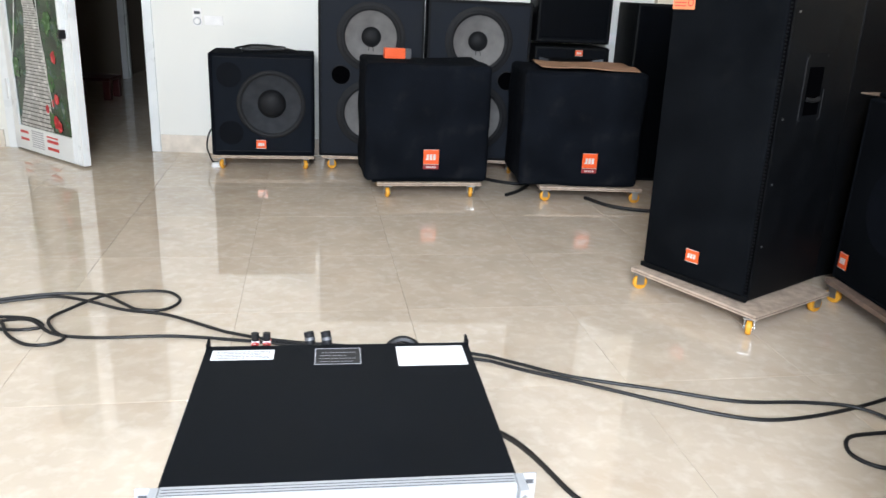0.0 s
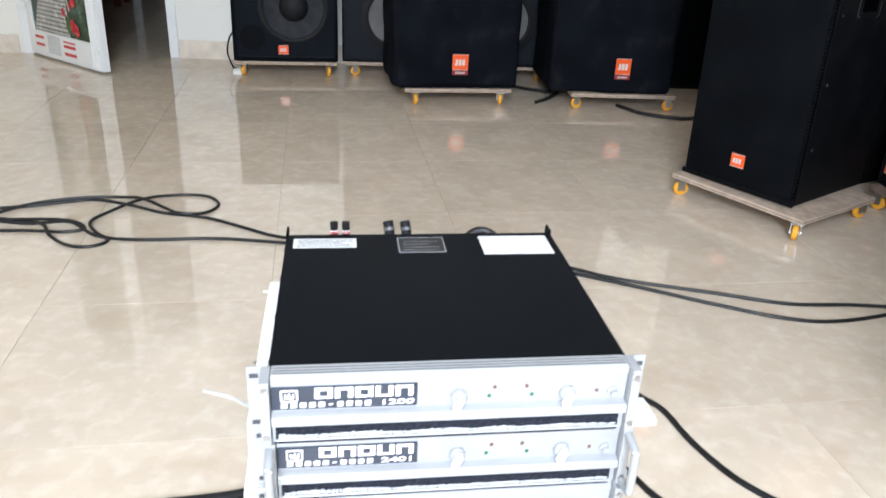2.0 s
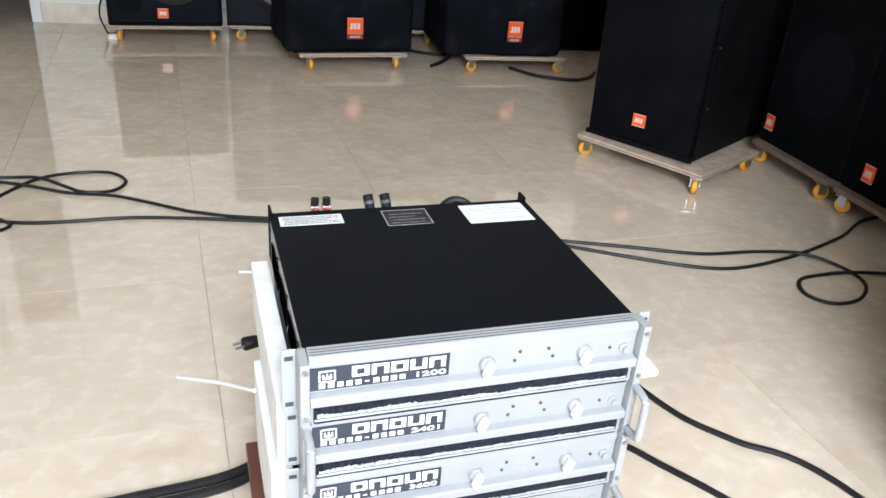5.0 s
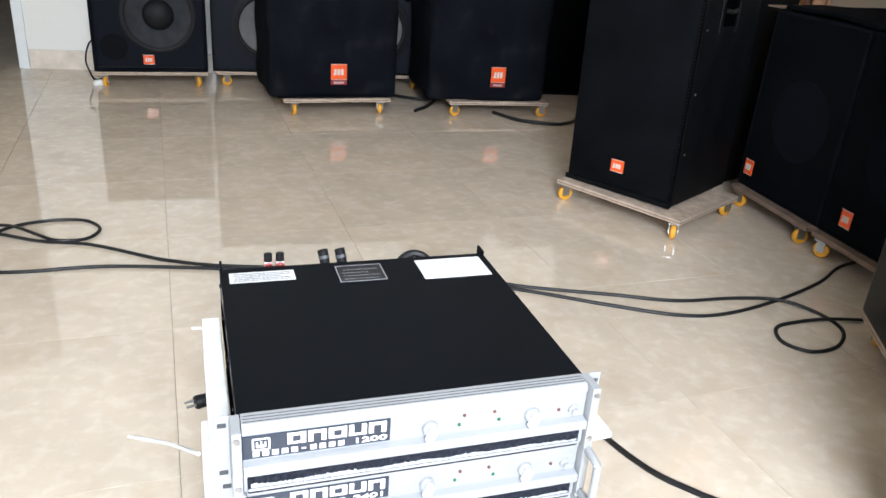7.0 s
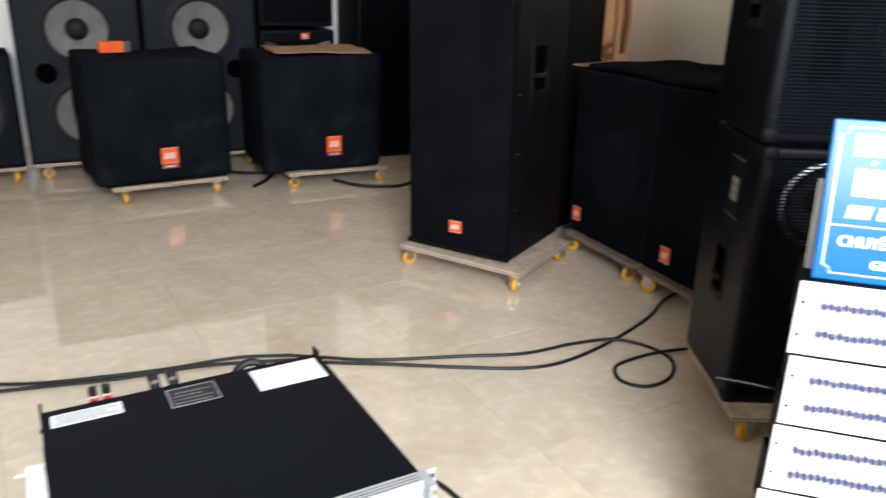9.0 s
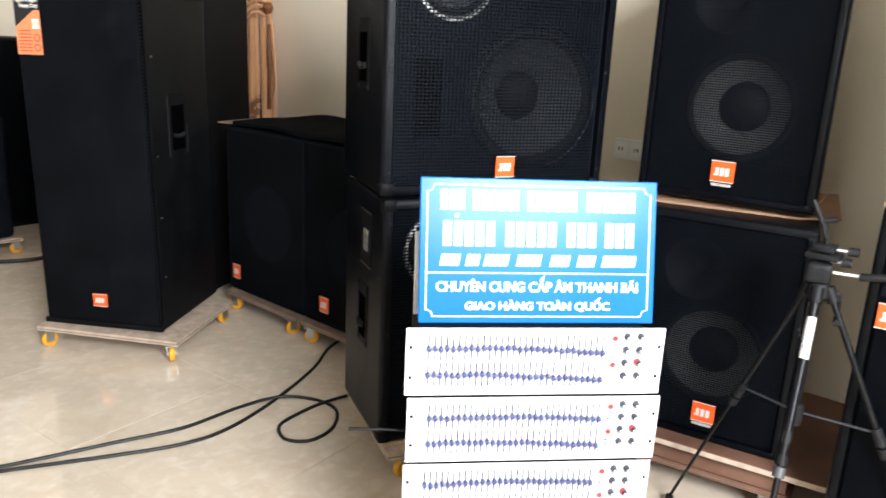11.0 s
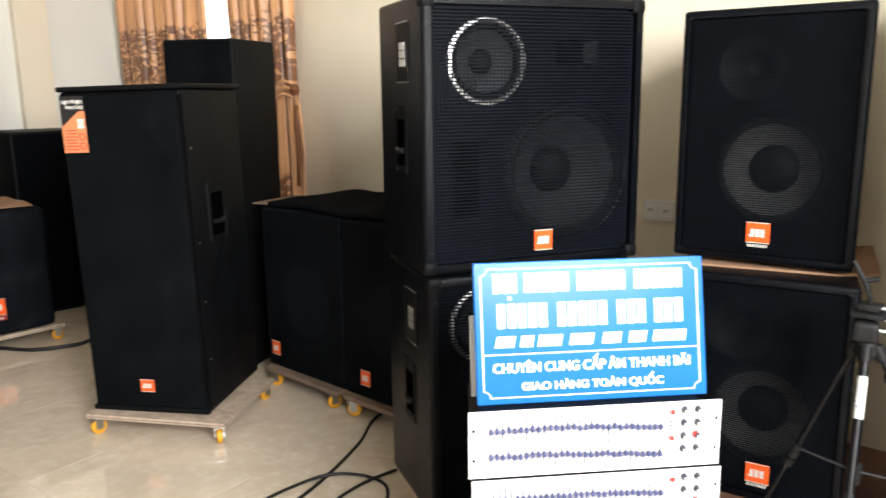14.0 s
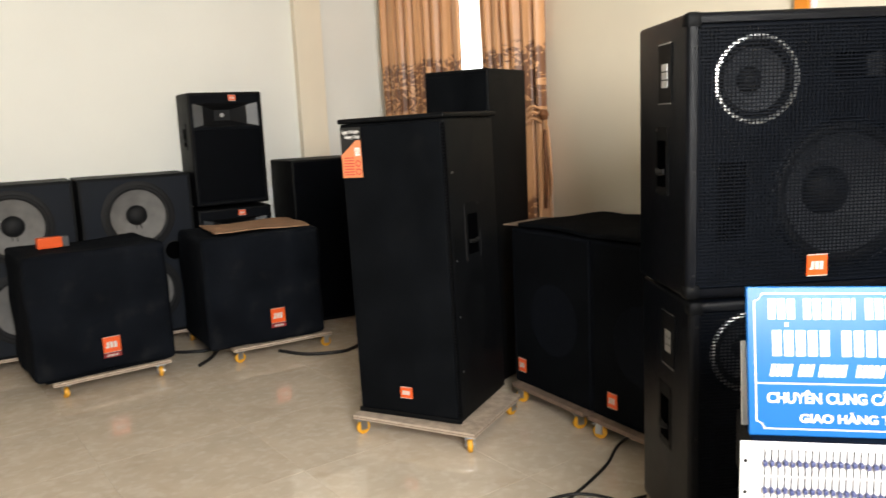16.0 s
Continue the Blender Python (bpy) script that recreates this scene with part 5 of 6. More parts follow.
    # emblem in a rounded square
    for a0, b0, c0, d0 in ((-0.202, -0.2, 0.0505, 0.0655), (-0.184, -0.182, 0.0505, 0.0655), (-0.2, -0.184, 0.064, 0.066), (-0.2, -0.184, 0.0492, 0.0512),
                           (-0.1975, -0.1865, 0.0535, 0.0568), (-0.1975, -0.1955, 0.0568, 0.0605), (-0.193, -0.191, 0.0568, 0.0615), (-0.1885, -0.1865, 0.0568, 0.0605)):
        rows.append((a0, b0, *yy, c0, d0))
    # five wide hollow blocks
    for k in range(5):
        x0, w0, st = -0.163 + 0.0234 * k, 0.0208, 0.0058
        rows += [(x0, x0 + st, *yy, 0.0530, 0.0680), (x0 + w0 - st, x0 + w0, *yy, 0.0530, 0.0680)]
        if k != 3:
            rows.append((x0 + st, x0 + w0 - st, *yy, 0.0640, 0.0678))
        if k not in (1, 4):
            rows.append((x0 + st, x0 + w0 - st, *yy, 0.0530, 0.0560))
    part("plate_mark", boxes(rows), M["white_mark"], pl)
    rows = []
    for k in range(10):
        if k != 5:
            rows.append((-0.2015 + 0.0107 * k, -0.2015 + 0.0107 * k + 0.0072, *yy, 0.0415, 0.0482))
    rows.append((-0.147, -0.142, *yy, 0.0440, 0.0456))
    part("plate_mark", boxes(rows), M["white_mark"], pl)
    text_mesh("plate_number", number, 0.0098, pose(-0.0675, y - 0.0019, 0.0448) @ STAND, M["white_mark"], pl, 0.037, 0.0003, 0.0002)
    pl.matrix_basis = pose(0, 0, 0.0040)
    # controls
    for x in (0.006, 0.139):
        kn = part("level_knob", lathe([(0, y - 0.006), (0.0085, y - 0.006), (0.010, y - 0.0045), (0.0105, y)], 24, (x, 0, 0.052)), M["alu"], t, "silver level knob", True)
        part("knob_grip", box(-0.004, 0.004, y - 0.017, y - 0.0061, -0.013, 0.007, 0.002), M["paper"], kn).matrix_basis = pose(x, 0, 0.052, 0, 24, 0)
        part("dial_mark", boxes([(x + 0.0175 * math.cos(a) - 0.0006, x + 0.0175 * math.cos(a) + 0.0006, y - 0.0003, y - 0.0001, 0.052 + 0.0175 * math.sin(a) - 0.0006, 0.052 + 0.0175 * math.sin(a) + 0.0006) for a in np.linspace(-0.9, 4.0, 12)]), M["ink"], kn)
    for x, q, m in ((0.049, 0.0635, "amber_led"), (0.088, 0.0635, "amber_led"), (0.043, 0.051, "green_led"), (0.095, 0.051, "green_led"), (0.176, 0.0535, "amber_led")):
        part("lamp", lathe([(0, y - 0.0022), (0.0019, y - 0.0015), (0.0024, y)], 12, (x, 0, q)), M[m], t, "small indicator lens")
    part("power_switch", lathe([(0, y - 0.009), (0.004, y - 0.009), (0.0042, y - 0.004), (0.0065, y - 0.003), (0.007, y)], 16, (0.196, 0, 0.0515)), M["alu"], t, "silver toggle switch", True)
    part("panel_print", boxes([(0.060, 0.078, y - 0.0003, y - 0.0001, 0.0625, 0.064), (0.055, 0.084, y - 0.0003, y - 0.0001, 0.0505, 0.052), (0.188, 0.206, y - 0.0003, y - 0.0001, 0.062, 0.0632), (0.02, 0.03, y - 0.0003, y - 0.0001, 0.035, 0.036)]), M["ink"], t, "tiny grey print")
    return t


amp = amplifier(0.4325, 0, 0, "1200", "power amplifier with a black top and silver front on the stack", True, False)
amplifier(0.3435, 0.003, 0.004, "2401", "silver power amplifier with rounded handles, second in the stack", False, True)
amplifier(0.2545, 0.002, -0.002, "3600", "silver power amplifier in the middle of the stack", False, False)
amplifier(0.1655, 0.002, 0.002, "2400", "silver power amplifier at the bottom of the stack", False, True)
H = 0.0875
def word_rows(x0, x1, y0, step, count, tall, z, seed):
    """Lines of print as short bars of uneven length."""
    rnd, rows = random.Random(seed), []
    for k in range(count):
        x = x0 + rnd.uniform(0, 0.004)
        while x < x1 - 0.004 - 0.012 * (k % 3 == 2):
            w = min(rnd.uniform(0.0018, 0.0065), x1 - x)
            rows.append((x, x + w, y0 + step * k, y0 + step * k + tall, z - 0.0003, z - 0.0001))
            x += w + rnd.uniform(0.0009, 0.0018)
    return rows


for x0, x1, y0, y1 in ((-0.204, -0.106, 0.328, 0.362),):
    lb = part("label", box(x0, x1, y0, y1, H - 0.0009, H - 0.0004, 0.0), M["paper"], amp, "white paper label with faint print")
    part("label_print", boxes(word_rows(x0 + 0.005, x1 - 0.006, y0 + 0.004, 0.0056, 5, 0.0022, H, 3)), M["print_dark"], lb)
lb = part("label", box(-0.041, 0.033, 0.306, 0.363, H - 0.0009, H - 0.0004), M["sticker_black"], amp, "black rating plate with a white border")
part("label_print", boxes([(-0.041, 0.033, 0.306, 0.3075, H - 0.0003, H - 0.0001), (-0.041, 0.033, 0.3615, 0.363, H - 0.0003, H - 0.0001), (-0.041, -0.0395, 0.3075, 0.3615, H - 0.0003, H - 0.0001), (0.0315, 0.033, 0.3075, 0.3615, H - 0.0003, H - 0.0001)]
                          + word_rows(-0.034, 0.024, 0.315, 0.0105, 4, 0.0011, H, 8)), M["ink"], lb)
lb = part("label", box(0.0917, 0.204, 0.297, 0.366, H - 0.0009, H - 0.0004), M["paper"], amp, "large white paper label with faint print")
part("label_print", boxes([(0.135, 0.16, 0.356, 0.358, H - 0.0003, H - 0.0001), (0.105, 0.19, 0.309, 0.3105, H - 0.0003, H - 0.0001)] + [(0.125 + 0.016 * k, 0.133 + 0.016 * k, 0.330, 0.332, H - 0.0003, H - 0.0001) for k in range(4)] + word_rows(0.100, 0.196, 0.341, 0.0065, 2, 0.0016, H, 5)), M["ink"], lb)
for x in (-0.2145, 0.2145):
    part("rear_guard", box(x - 0.002, x + 0.002, 0.370, 0.396, 0.004, 0.0945, 0.001, 1), M["amp_black"], amp, "black rear guard post")
for x in (-0.141, -0.122):
    p = part("binding_post", lathe([(0, 0.418), (0.006, 0.418), (0.0060, 0.405), (0.0068, 0.404), (0.0068, 0.388)], 14, (x, 0, 0.079)), M["red"], amp, "red binding post", True)
    part("post_cap", tube([(x, 0.400, 0.081), (x, 0.4005, 0.086)], 0.0066, 10, 1), M["paper"], p, "pale plug collar")
    part("post_plug", tube([(x, 0.4005, 0.0862), (x, 0.402, 0.099)], 0.0066, 10, 1), M["rubber"], p)
for x in (-0.050, -0.022):
    part("plug", tube([(x, 0.388, 0.066), (x, 0.402, 0.080), (x - 0.003, 0.408, 0.097)], 0.0085, 12, 3), M["cap"], amp, "black connector plug", True)
    part("plug_ring", tube([(x - 0.0005, 0.4035, 0.083), (x - 0.0012, 0.4055, 0.088)], 0.0092, 12, 1), M["horn_grey"], amp)
part("side_vent", boxes([(-0.2185, -0.2166, 0.05 + 0.1 * k, 0.13 + 0.1 * k, 0.02, 0.06) for k in range(3)]), M["void"], amp, "dark side vent slots")
for y in (0.03, 0.14, 0.25, 0.35):
    part("screw", lathe([(0, -0.2195), (0.003, -0.219), (0.0035, -0.2166)], 8, (0, y, 0.073), "x"), M["rubber"], amp)

st = thing("wooden_crate", AM @ pose(0.0, 0.0, 0), "dark brown varnished wooden crate under the amplifiers", "crate")
part("crate_top", box(-0.275, 0.27, -0.03, 0.265, 0.148, 0.165, 0.003), M["brown_wood"], st)
part("crate_side", box(-0.27, -0.25, -0.025, 0.26, 0, 0.1475, 0.002), M["brown_wood"], st)
part("crate_side", box(0.245, 0.265, -0.025, 0.26, 0, 0.1475, 0.002), M["brown_wood"], st)
part("crate_front", box(-0.2495, 0.2445, -0.025, -0.007, 0, 0.1475, 0.002), M["brown_wood"], st)
cr2 = thing("wooden_block", AM @ pose(0.0, 0.30, 0), "dark brown wooden block under the amplifiers' rear", "block")
part("block", box(-0.18, 0.18, 0, 0.07, 0, 0.165, 0.003), M["brown_wood"], cr2)

f1 = thing("packing_foam", AM @ pose(0, 0, 0), "white packing foam sheets beside and between the amplifiers", "foam sheet")
bm = soft_box(0.028, 0.372, 0.10, 0.003, 10, 0.0015, 2.2)
part("side_sheet", bm, M["foam"], f1, "", True).matrix_basis = pose(-0.2335, 0.010, 0.335)
bm = soft_box(0.030, 0.25, 0.165, 0.003, 8, 0.002, 5.2)
part("side_sheet", bm, M["foam"], f1, "", True).matrix_basis = pose(-0.243, 0.006, 0.1655, 0, 0, 0)
bm = soft_box(0.05, 0.05, 0.012, 0.004, 4, 0.002, 5.2)
part("spacer", bm, M["foam"], f1, "", True).matrix_basis = pose(0.238, -0.022, 0.4245)
part("spacer_strip", boxes([(-0.21, 0.21, 0.01, 0.36, 0.4310, 0.4330)]), M["foam"], f1)
pg = thing("mains_plug", pose(-0.104, 1.372, 0.279, 0, 0, 200), "black two-pin mains plug hanging beside the amplifiers", "plug")
part("body", lathe([(0, -0.05), (0.005, -0.05), (0.006, -0.03), (0.011, -0.012), (0.012, 0.006), (0.010, 0.009), (0, 0.009)], 14, (0, 0, 0), "x"), M["rubber"], pg, "", True)
for k in (-0.0065, 0.0065):
    part("pin", tube([(0.009, k, 0.0), (0.024, k, 0.0)], 0.0023, 8, 1), M["chrome"], pg)
zt = thing("cable_tie", pose(0, 0, 0), "white plastic strap tail sticking out of the foam", "strap")
part("tail", tube([(-0.225, 1.402, 0.198), (-0.15, 1.29, 0.262), (-0.095, 1.165, 0.335)], 0.0032, 6, 4), M["foam"], zt)
zt = thing("cable_tie", pose(0, 0, 0), "short white plastic strap tail behind the foam", "strap")
part("tail", tube([(-0.113, 1.42, 0.391), (-0.098, 1.415, 0.393), (-0.075, 1.405, 0.394)], 0.002, 6, 4), M["foam"], zt)


# ---- cables on the floor ----
def cable(name, pts, r, label):
    o = thing(name, pose(0, 0, 0), label, "cable", "floor cables")
    part("jacket", tube([(p[0], p[1], p[2] if len(p) > 2 else r + 0.0005) for p in pts], r, 8, 8), M["cable"], o, "", True)
    return o


cable("speaker_cable", [(0.56, 2.378), (0.40, 2.425), (0.19, 2.432), (-0.10, 2.473), (-0.26, 2.525), (-0.32, 2.557), (-0.5, 2.663), (-0.656, 2.702), (-0.785, 2.755, 0.012), (-0.919, 2.81), (-1.03, 2.775), (-1.13, 2.735), (-1.45, 2.66), (-2.1, 2.5)], 0.0055, "black loudspeaker cable lying in loops on the tiles")
cable("speaker_cable", [(0.56, 2.345), (0.30, 2.41), (0.06, 2.425), (-0.18, 2.465), (-0.433, 2.497), (-0.668, 2.479), (-0.811, 2.505), (-0.92, 2.59, 0.015), (-1.042, 2.592), (-1.156, 2.60, 0.012), (-1.19, 2.66), (-1.10, 2.75, 0.012), (-0.95, 2.815, 0.012), (-0.83, 2.84), (-0.75, 2.80, 0.018), (-0.66, 2.73, 0.014), (-0.60, 2.685, 0.014), (-0.52, 2.71), (-0.49, 2.79), (-0.55, 2.868), (-0.659, 2.871), (-0.758, 2.808, 0.012), (-0.837, 2.70), (-0.86, 2.60, 0.012), (-0.82, 2.53), (-0.765, 2.47), (-0.80, 2.425), (-0.87, 2.43), (-0.95, 2.50), (-1.0, 2.57, 0.014), (-1.10, 2.62), (-1.3, 2.61), (-2.1, 2.42)], 0.0055, "black loudspeaker cable coiled on the tiles")
cable("flat_loop_cable", [(-1.30, 2.52), (-1.05, 2.535), (-0.92, 2.53), (-0.865, 2.56), (-0.93, 2.60, 0.016), (-1.10, 2.60, 0.016), (-1.35, 2.58)], 0.0055, "black cable loop lying on the tiles")
cable("speaker_cable", [(0.56, 2.378), (0.66, 2.32), (0.80, 2.245), (1.056, 2.165), (1.25, 2.105), (1.448, 2.102), (1.58, 2.062, 0.013), (1.661, 1.978), (1.662, 1.876), (1.578, 1.795), (1.48, 1.781), (1.431, 1.839), (1.466, 1.914), (1.551, 1.938), (1.66, 1.93, 0.014), (1.83, 1.915)], 0.0055, "black cable with a round loop on the tiles")
cable("speaker_cable", [(0.56, 2.345), (0.66, 2.285), (0.842, 2.195), (1.023, 2.10), (1.203, 2.02), (1.348, 2.009), (1.561, 2.066), (1.815, 2.175), (2.0, 2.29), (2.25, 2.35)], 0.0055, "black cable running under the subwoofer")
cable("power_cable", [(0.30, 1.42, 0.38), (0.50, 1.60, 0.20), (0.66, 1.66, 0.02), (0.714, 1.605), (0.742, 1.491), (0.79, 1.381), (0.862, 1.297), (1.0, 1.15), (1.15, 0.6)], 0.0065, "black power cable lying beside the amplifiers")
cable("power_cable", [(0.30, 1.42, 0.20), (0.48, 1.50, 0.05), (0.58, 1.40), (0.611, 1.335), (0.66, 1.27), (0.80, 1.05), (0.9, 0.6)], 0.0065, "black power cable beside the amplifiers")
for k in (0, 0.027):
    cable("mains_lead", [(-0.02, 1.45 - k, 0.03), (-0.126, 1.360 - k, 0.0105), (-0.311, 1.322 - k), (-0.458, 1.300 - k), (-0.9, 1.20 - k), (-1.6, 0.9 - k)], 0.0085, "thick black mains lead on the tiles")
cable("loop_cable", [(0.22, 1.43, 0.45), (0.235, 1.44, 0.490), (0.26, 1.445, 0.502), (0.285, 1.44, 0.490), (0.30, 1.43, 0.45)], 0.007, "black cable arching behind the amplifier")
cable("back_cable", [(0.75, 4.90), (0.852, 4.742), (0.994, 4.659), (1.081, 4.669), (1.0, 4.5), (0.904, 4.385)], 0.010, "short black strap between the subwoofers")
cable("back_cable", [(1.352, 4.369), (1.452, 4.205), (1.62, 4.125), (1.70, 4.14), (1.77, 4.19), (1.83, 4.28)], 0.010, "black cable under the covered subwoofer")
nt_ = thing("plastic_bag", pose(-0.80, 4.90, 0), "scrap of white plastic bag on the floor", "bag")
part("bag", soft_box(0.06, 0.04, 0.035, 0.014, 7, 0.014, 6.1), M["foam"], nt_, "", True)
rd = thing("red_stool", pose(-2.45, 7.6, 0), "low red plastic stool, coloured dark for the dim hall", "stool")
part("seat", box(-0.2, 0.2, -0.17, 0.17, 0.17, 0.20, 0.01), M["dark_red"], rd)
for x in (-0.16, 0.16):
    for y in (-0.13, 0.13):
        part("leg", box(x - 0.03, x + 0.03, y - 0.025, y + 0.025, 0, 0.1695, 0.006), M["dark_red"], rd)

# ---- equalisers and sign ----
EM = pose(1.2671, 0.8766, 0, 0, 0, -42.0)
SL = {}


def equaliser(k):
    W, H = 0.4826, 0.1318
    z = 0.0055 + 0.1370 * k
    t = thing("graphic_equaliser", EM @ pose((0.004, -0.003, 0.003, 0.006, 0.0)[k], 0, z), "white graphic equaliser with rows of blue sliders", "equaliser", "stacked equalisers")
    part("front_panel", box(-W / 2, W / 2, -0.003, 0, 0, H, 0.001, 1), M["eq"], t, "white front panel")
    part("chassis", box(-0.215, 0.215, 0.0005, 0.19, 0.002, H - (0.0145 if k == 4 else 0.002), 0.002), M["amp_black"], t, "dark steel chassis")
    for fx in (-0.19, 0.19):
        for fy in (0.025, 0.16):
            part("rubber_foot", lathe([(0, -0.0049), (0.009, -0.0049), (0.010, 0.0), (0.010, 0.0018), (0, 0.0018)], 12, (fx, fy, 0), "z"), M["rubber"], t)
    y = -0.003
    slots, marks = [], []
    rnd = random.Random(20 + k)
    for row, zc in ((0, 0.094), (1, 0.042)):
        for i in range(30):
            x = -0.2 + 0.01113 * i
            slots.append((x - 0.0013, x + 0.0013, y - 0.0008, y - 0.0001, zc - 0.0245, zc + 0.0245))
            marks += [(x - 0.0028, x + 0.0028, y - 0.0003, y - 0.0001, zc + d, zc + d + 0.0004) for d in (-0.0145, -0.007, 0.0075, 0.015)]
            off = (-0.007 + 0.008 * math.sin(i / 30 * 2.6 + row * 0.3 + k * 0.2)) + rnd.uniform(-0.0018, 0.0018)
            m = pose(x, y - 0.0005, zc + off)
            if "cap" not in SL:
                c = box(-0.0038, 0.0038, -0.010, 0, -0.0042, 0.0042, 0.0018, 2)
                SL["cap"] = part("slider_cap", c, M["slider"], t)
                SL["cap"].matrix_basis = m
            else:
                shared(SL["cap"], t, m)
        part("scale_mark", boxes(marks), M["ink"], t)
        marks = []
    part("slider_slot", boxes(slots), M["slot_dark"], t)
    for row, zc in ((0, 0.094), (1, 0.042)):
        for i, (x, q, r, m) in enumerate(((0.142, 0.022, 0.0068, "red"), (0.168, 0.022, 0.0062, "knob"), (0.194, 0.022, 0.0062, "knob"), (0.168, -0.004, 0.0062, "knob"), (0.194, -0.004, 0.0062, "knob"))):
            kn = part("knob", lathe([(0, y - 0.011), (r * 0.7, y - 0.011), (r * 0.85, y - 0.009), (r, y - 0.002), (r * 1.1, y)], 16, (x, 0, zc + q)), M["paper" if m == "red" else m], t, "pale rotary knob with a red cap" if m == "red" else "dark rotary knob", True)
            part("knob_cap", lathe([(0, y - 0.0122), (r * (0.72 if m == "red" else 0.45), y - 0.0118), (r * (0.78 if m == "red" else 0.5), y - 0.010)], 12, (x, 0, zc + q)), M["red" if m == "red" else "eq"], kn)
        part("lamp", boxes([(0.139, 0.146, y - 0.001, y - 0.0001, zc - 0.002, zc + 0.0005), (0.139, 0.146, y - 0.001, y - 0.0001, zc - 0.010, zc - 0.0075)]), M["knob"], t)
    part("power_button", lathe([(0, y - 0.005), (0.0065, y - 0.005), (0.007, y - 0.001), (0.007, y)], 16, (0.192, 0, 0.0655)), M["red"], t, "red power button")
    part("side_print", boxes([(0.2115, 0.2155, y - 0.0004, y - 0.0001, 0.045 + 0.005 * i, 0.0485 + 0.005 * i) for i in range(7)]), M["ink"], t)
    for x in (-0.232, 0.232):
        for q in (0.036, 0.095):
            part("mount_hole", lathe([(0, y - 0.0004), (0.0034, y - 0.0003), (0.0036, y)], 12, (x, 0, q)), M["rubber"], t)
    return t


for k in range(5):
    equaliser(k)

sg = thing("shop_sign", EM @ pose(0.0125, 0.058, 0.6714) @ pose(0, 0, 0, -12.4, 0, 0) @ Matrix.Diagonal((1.01, 1, 1, 1)), "blue printed shop sign with white lettering leaning back", "sign")
SW, SH = 0.4505, 0.272
part("panel", box(-SW / 2, SW / 2, 0, 0.014, 0, SH, 0.002, 1), M["sign_blue"], sg)
L = 0.012
fr = [(-SW / 2 + L + 0.014, SW / 2 - L - 0.014, -0.0008, -0.0002, L, L + 0.0022), (-SW / 2 + L + 0.014, SW / 2 - L - 0.014, -0.0008, -0.0002, SH - L - 0.0022, SH - L),
      (-SW / 2 + L, -SW / 2 + L + 0.0022, -0.0008, -0.0002, L + 0.014, SH - L - 0.014), (SW / 2 - L - 0.0022, SW / 2 - L, -0.0008, -0.0002, L + 0.014, SH - L - 0.014),
      (-SW / 2 + L, SW / 2 - L, -0.0008, -0.0002, 0.094, 0.0962)]
bm = boxes(fr)
for sx in (-1, 1):
    for zz, s2 in ((L, 1), (SH - L, -1)):
        c = Vector((sx * (SW / 2 - L), -0.0005, zz))
        pts = [c + Vector((-sx * 0.014 * math.cos(a), 0, s2 * 0.014 * math.sin(a))) for a in np.linspace(0, math.pi / 2, 6)]
        tube(pts, 0.0011, 4, 1, bm)
part("border", bm, M["sign_white"], sg)


def bars(spans, z0, z1, material, slant=0.0, label="white lettering bars"):
    """Words as plain upright bars."""
    rows = []
    for a, b in spans:
        x = a
        while x < b - 0.004:
            w = min(0.0128 * (z1 - z0) / 0.04, b - x)
            rows.append((x, x + w, -0.0009, -0.0002, z0, z1))
            x += w + 0.0044 * (z1 - z0) / 0.04
    bm = boxes(rows)
    if slant:
        for v in bm.verts:
            v.co.x += slant * (v.co.z - z0)
    part("lettering", bm, M[material], sg, label)


bars([(-0.188, -0.140), (-0.128, -0.042), (-0.025, 0.072), (0.088, 0.185)], 0.212, 0.250, "sign_white")
part("lettering", boxes([(-0.160, -0.154, -0.0009, -0.0002, 0.199, 0.206)]), M["sign_white"], sg)
bars([(-0.182, -0.085), (-0.065, 0.035), (0.052, 0.108), (0.126, 0.186)], 0.145, 0.192, "sign_white")
bars([(-0.188, -0.150), (-0.140, -0.116), (-0.106, -0.055), (-0.044, 0.006), (0.020, 0.060), (0.072, 0.105), (0.120, 0.190)], 0.108, 0.130, "sign_white", 0.2)
text_mesh("lettering", "CHUYÊN CUNG CẤP ÂM THANH BÃI", 0.026, pose(0.0, -0.0005, 0.068) @ STAND, M["sign_cream"], sg, 0.386, 0.0004, 0.0007, "cream block lettering")
text_mesh("lettering", "GIAO HÀNG TOÀN QUỐC", 0.021, pose(0.0, -0.0005, 0.032) @ STAND, M["sign_cream"], sg, 0.278, 0.0004, 0.0007, "cream block lettering")
part("rear_prop", boxes([(-0.02, 0.02, 0.0145, 0.075, 0.026, 0.032), (-0.02, 0.02, 0.0145, 0.02, 0.0, 0.20)]), M["sign_white"], sg)
ro = thing("metal_rod", EM @ pose(-0.2155, 0.06, 0.447), "thin dark metal rod sticking out beside the equalisers", "rod")
part("rod", tube([(0, 0, 0), (-0.06, 0.004, 0.003), (-0.125, 0.006, 0.004)], 0.003, 8, 3), M["tube_black"], ro, "", True)
wp = thing("white_panel", EM @ pose(-0.200, 0.105, 0.6714) @ pose(0, 0, 0, -8, 0, 0), "narrow pale panel standing behind the sign", "panel")
part("panel", box(-0.02, 0.012, 0, 0.006, 0, 0.16, 0.001, 1), M["paper"], wp)


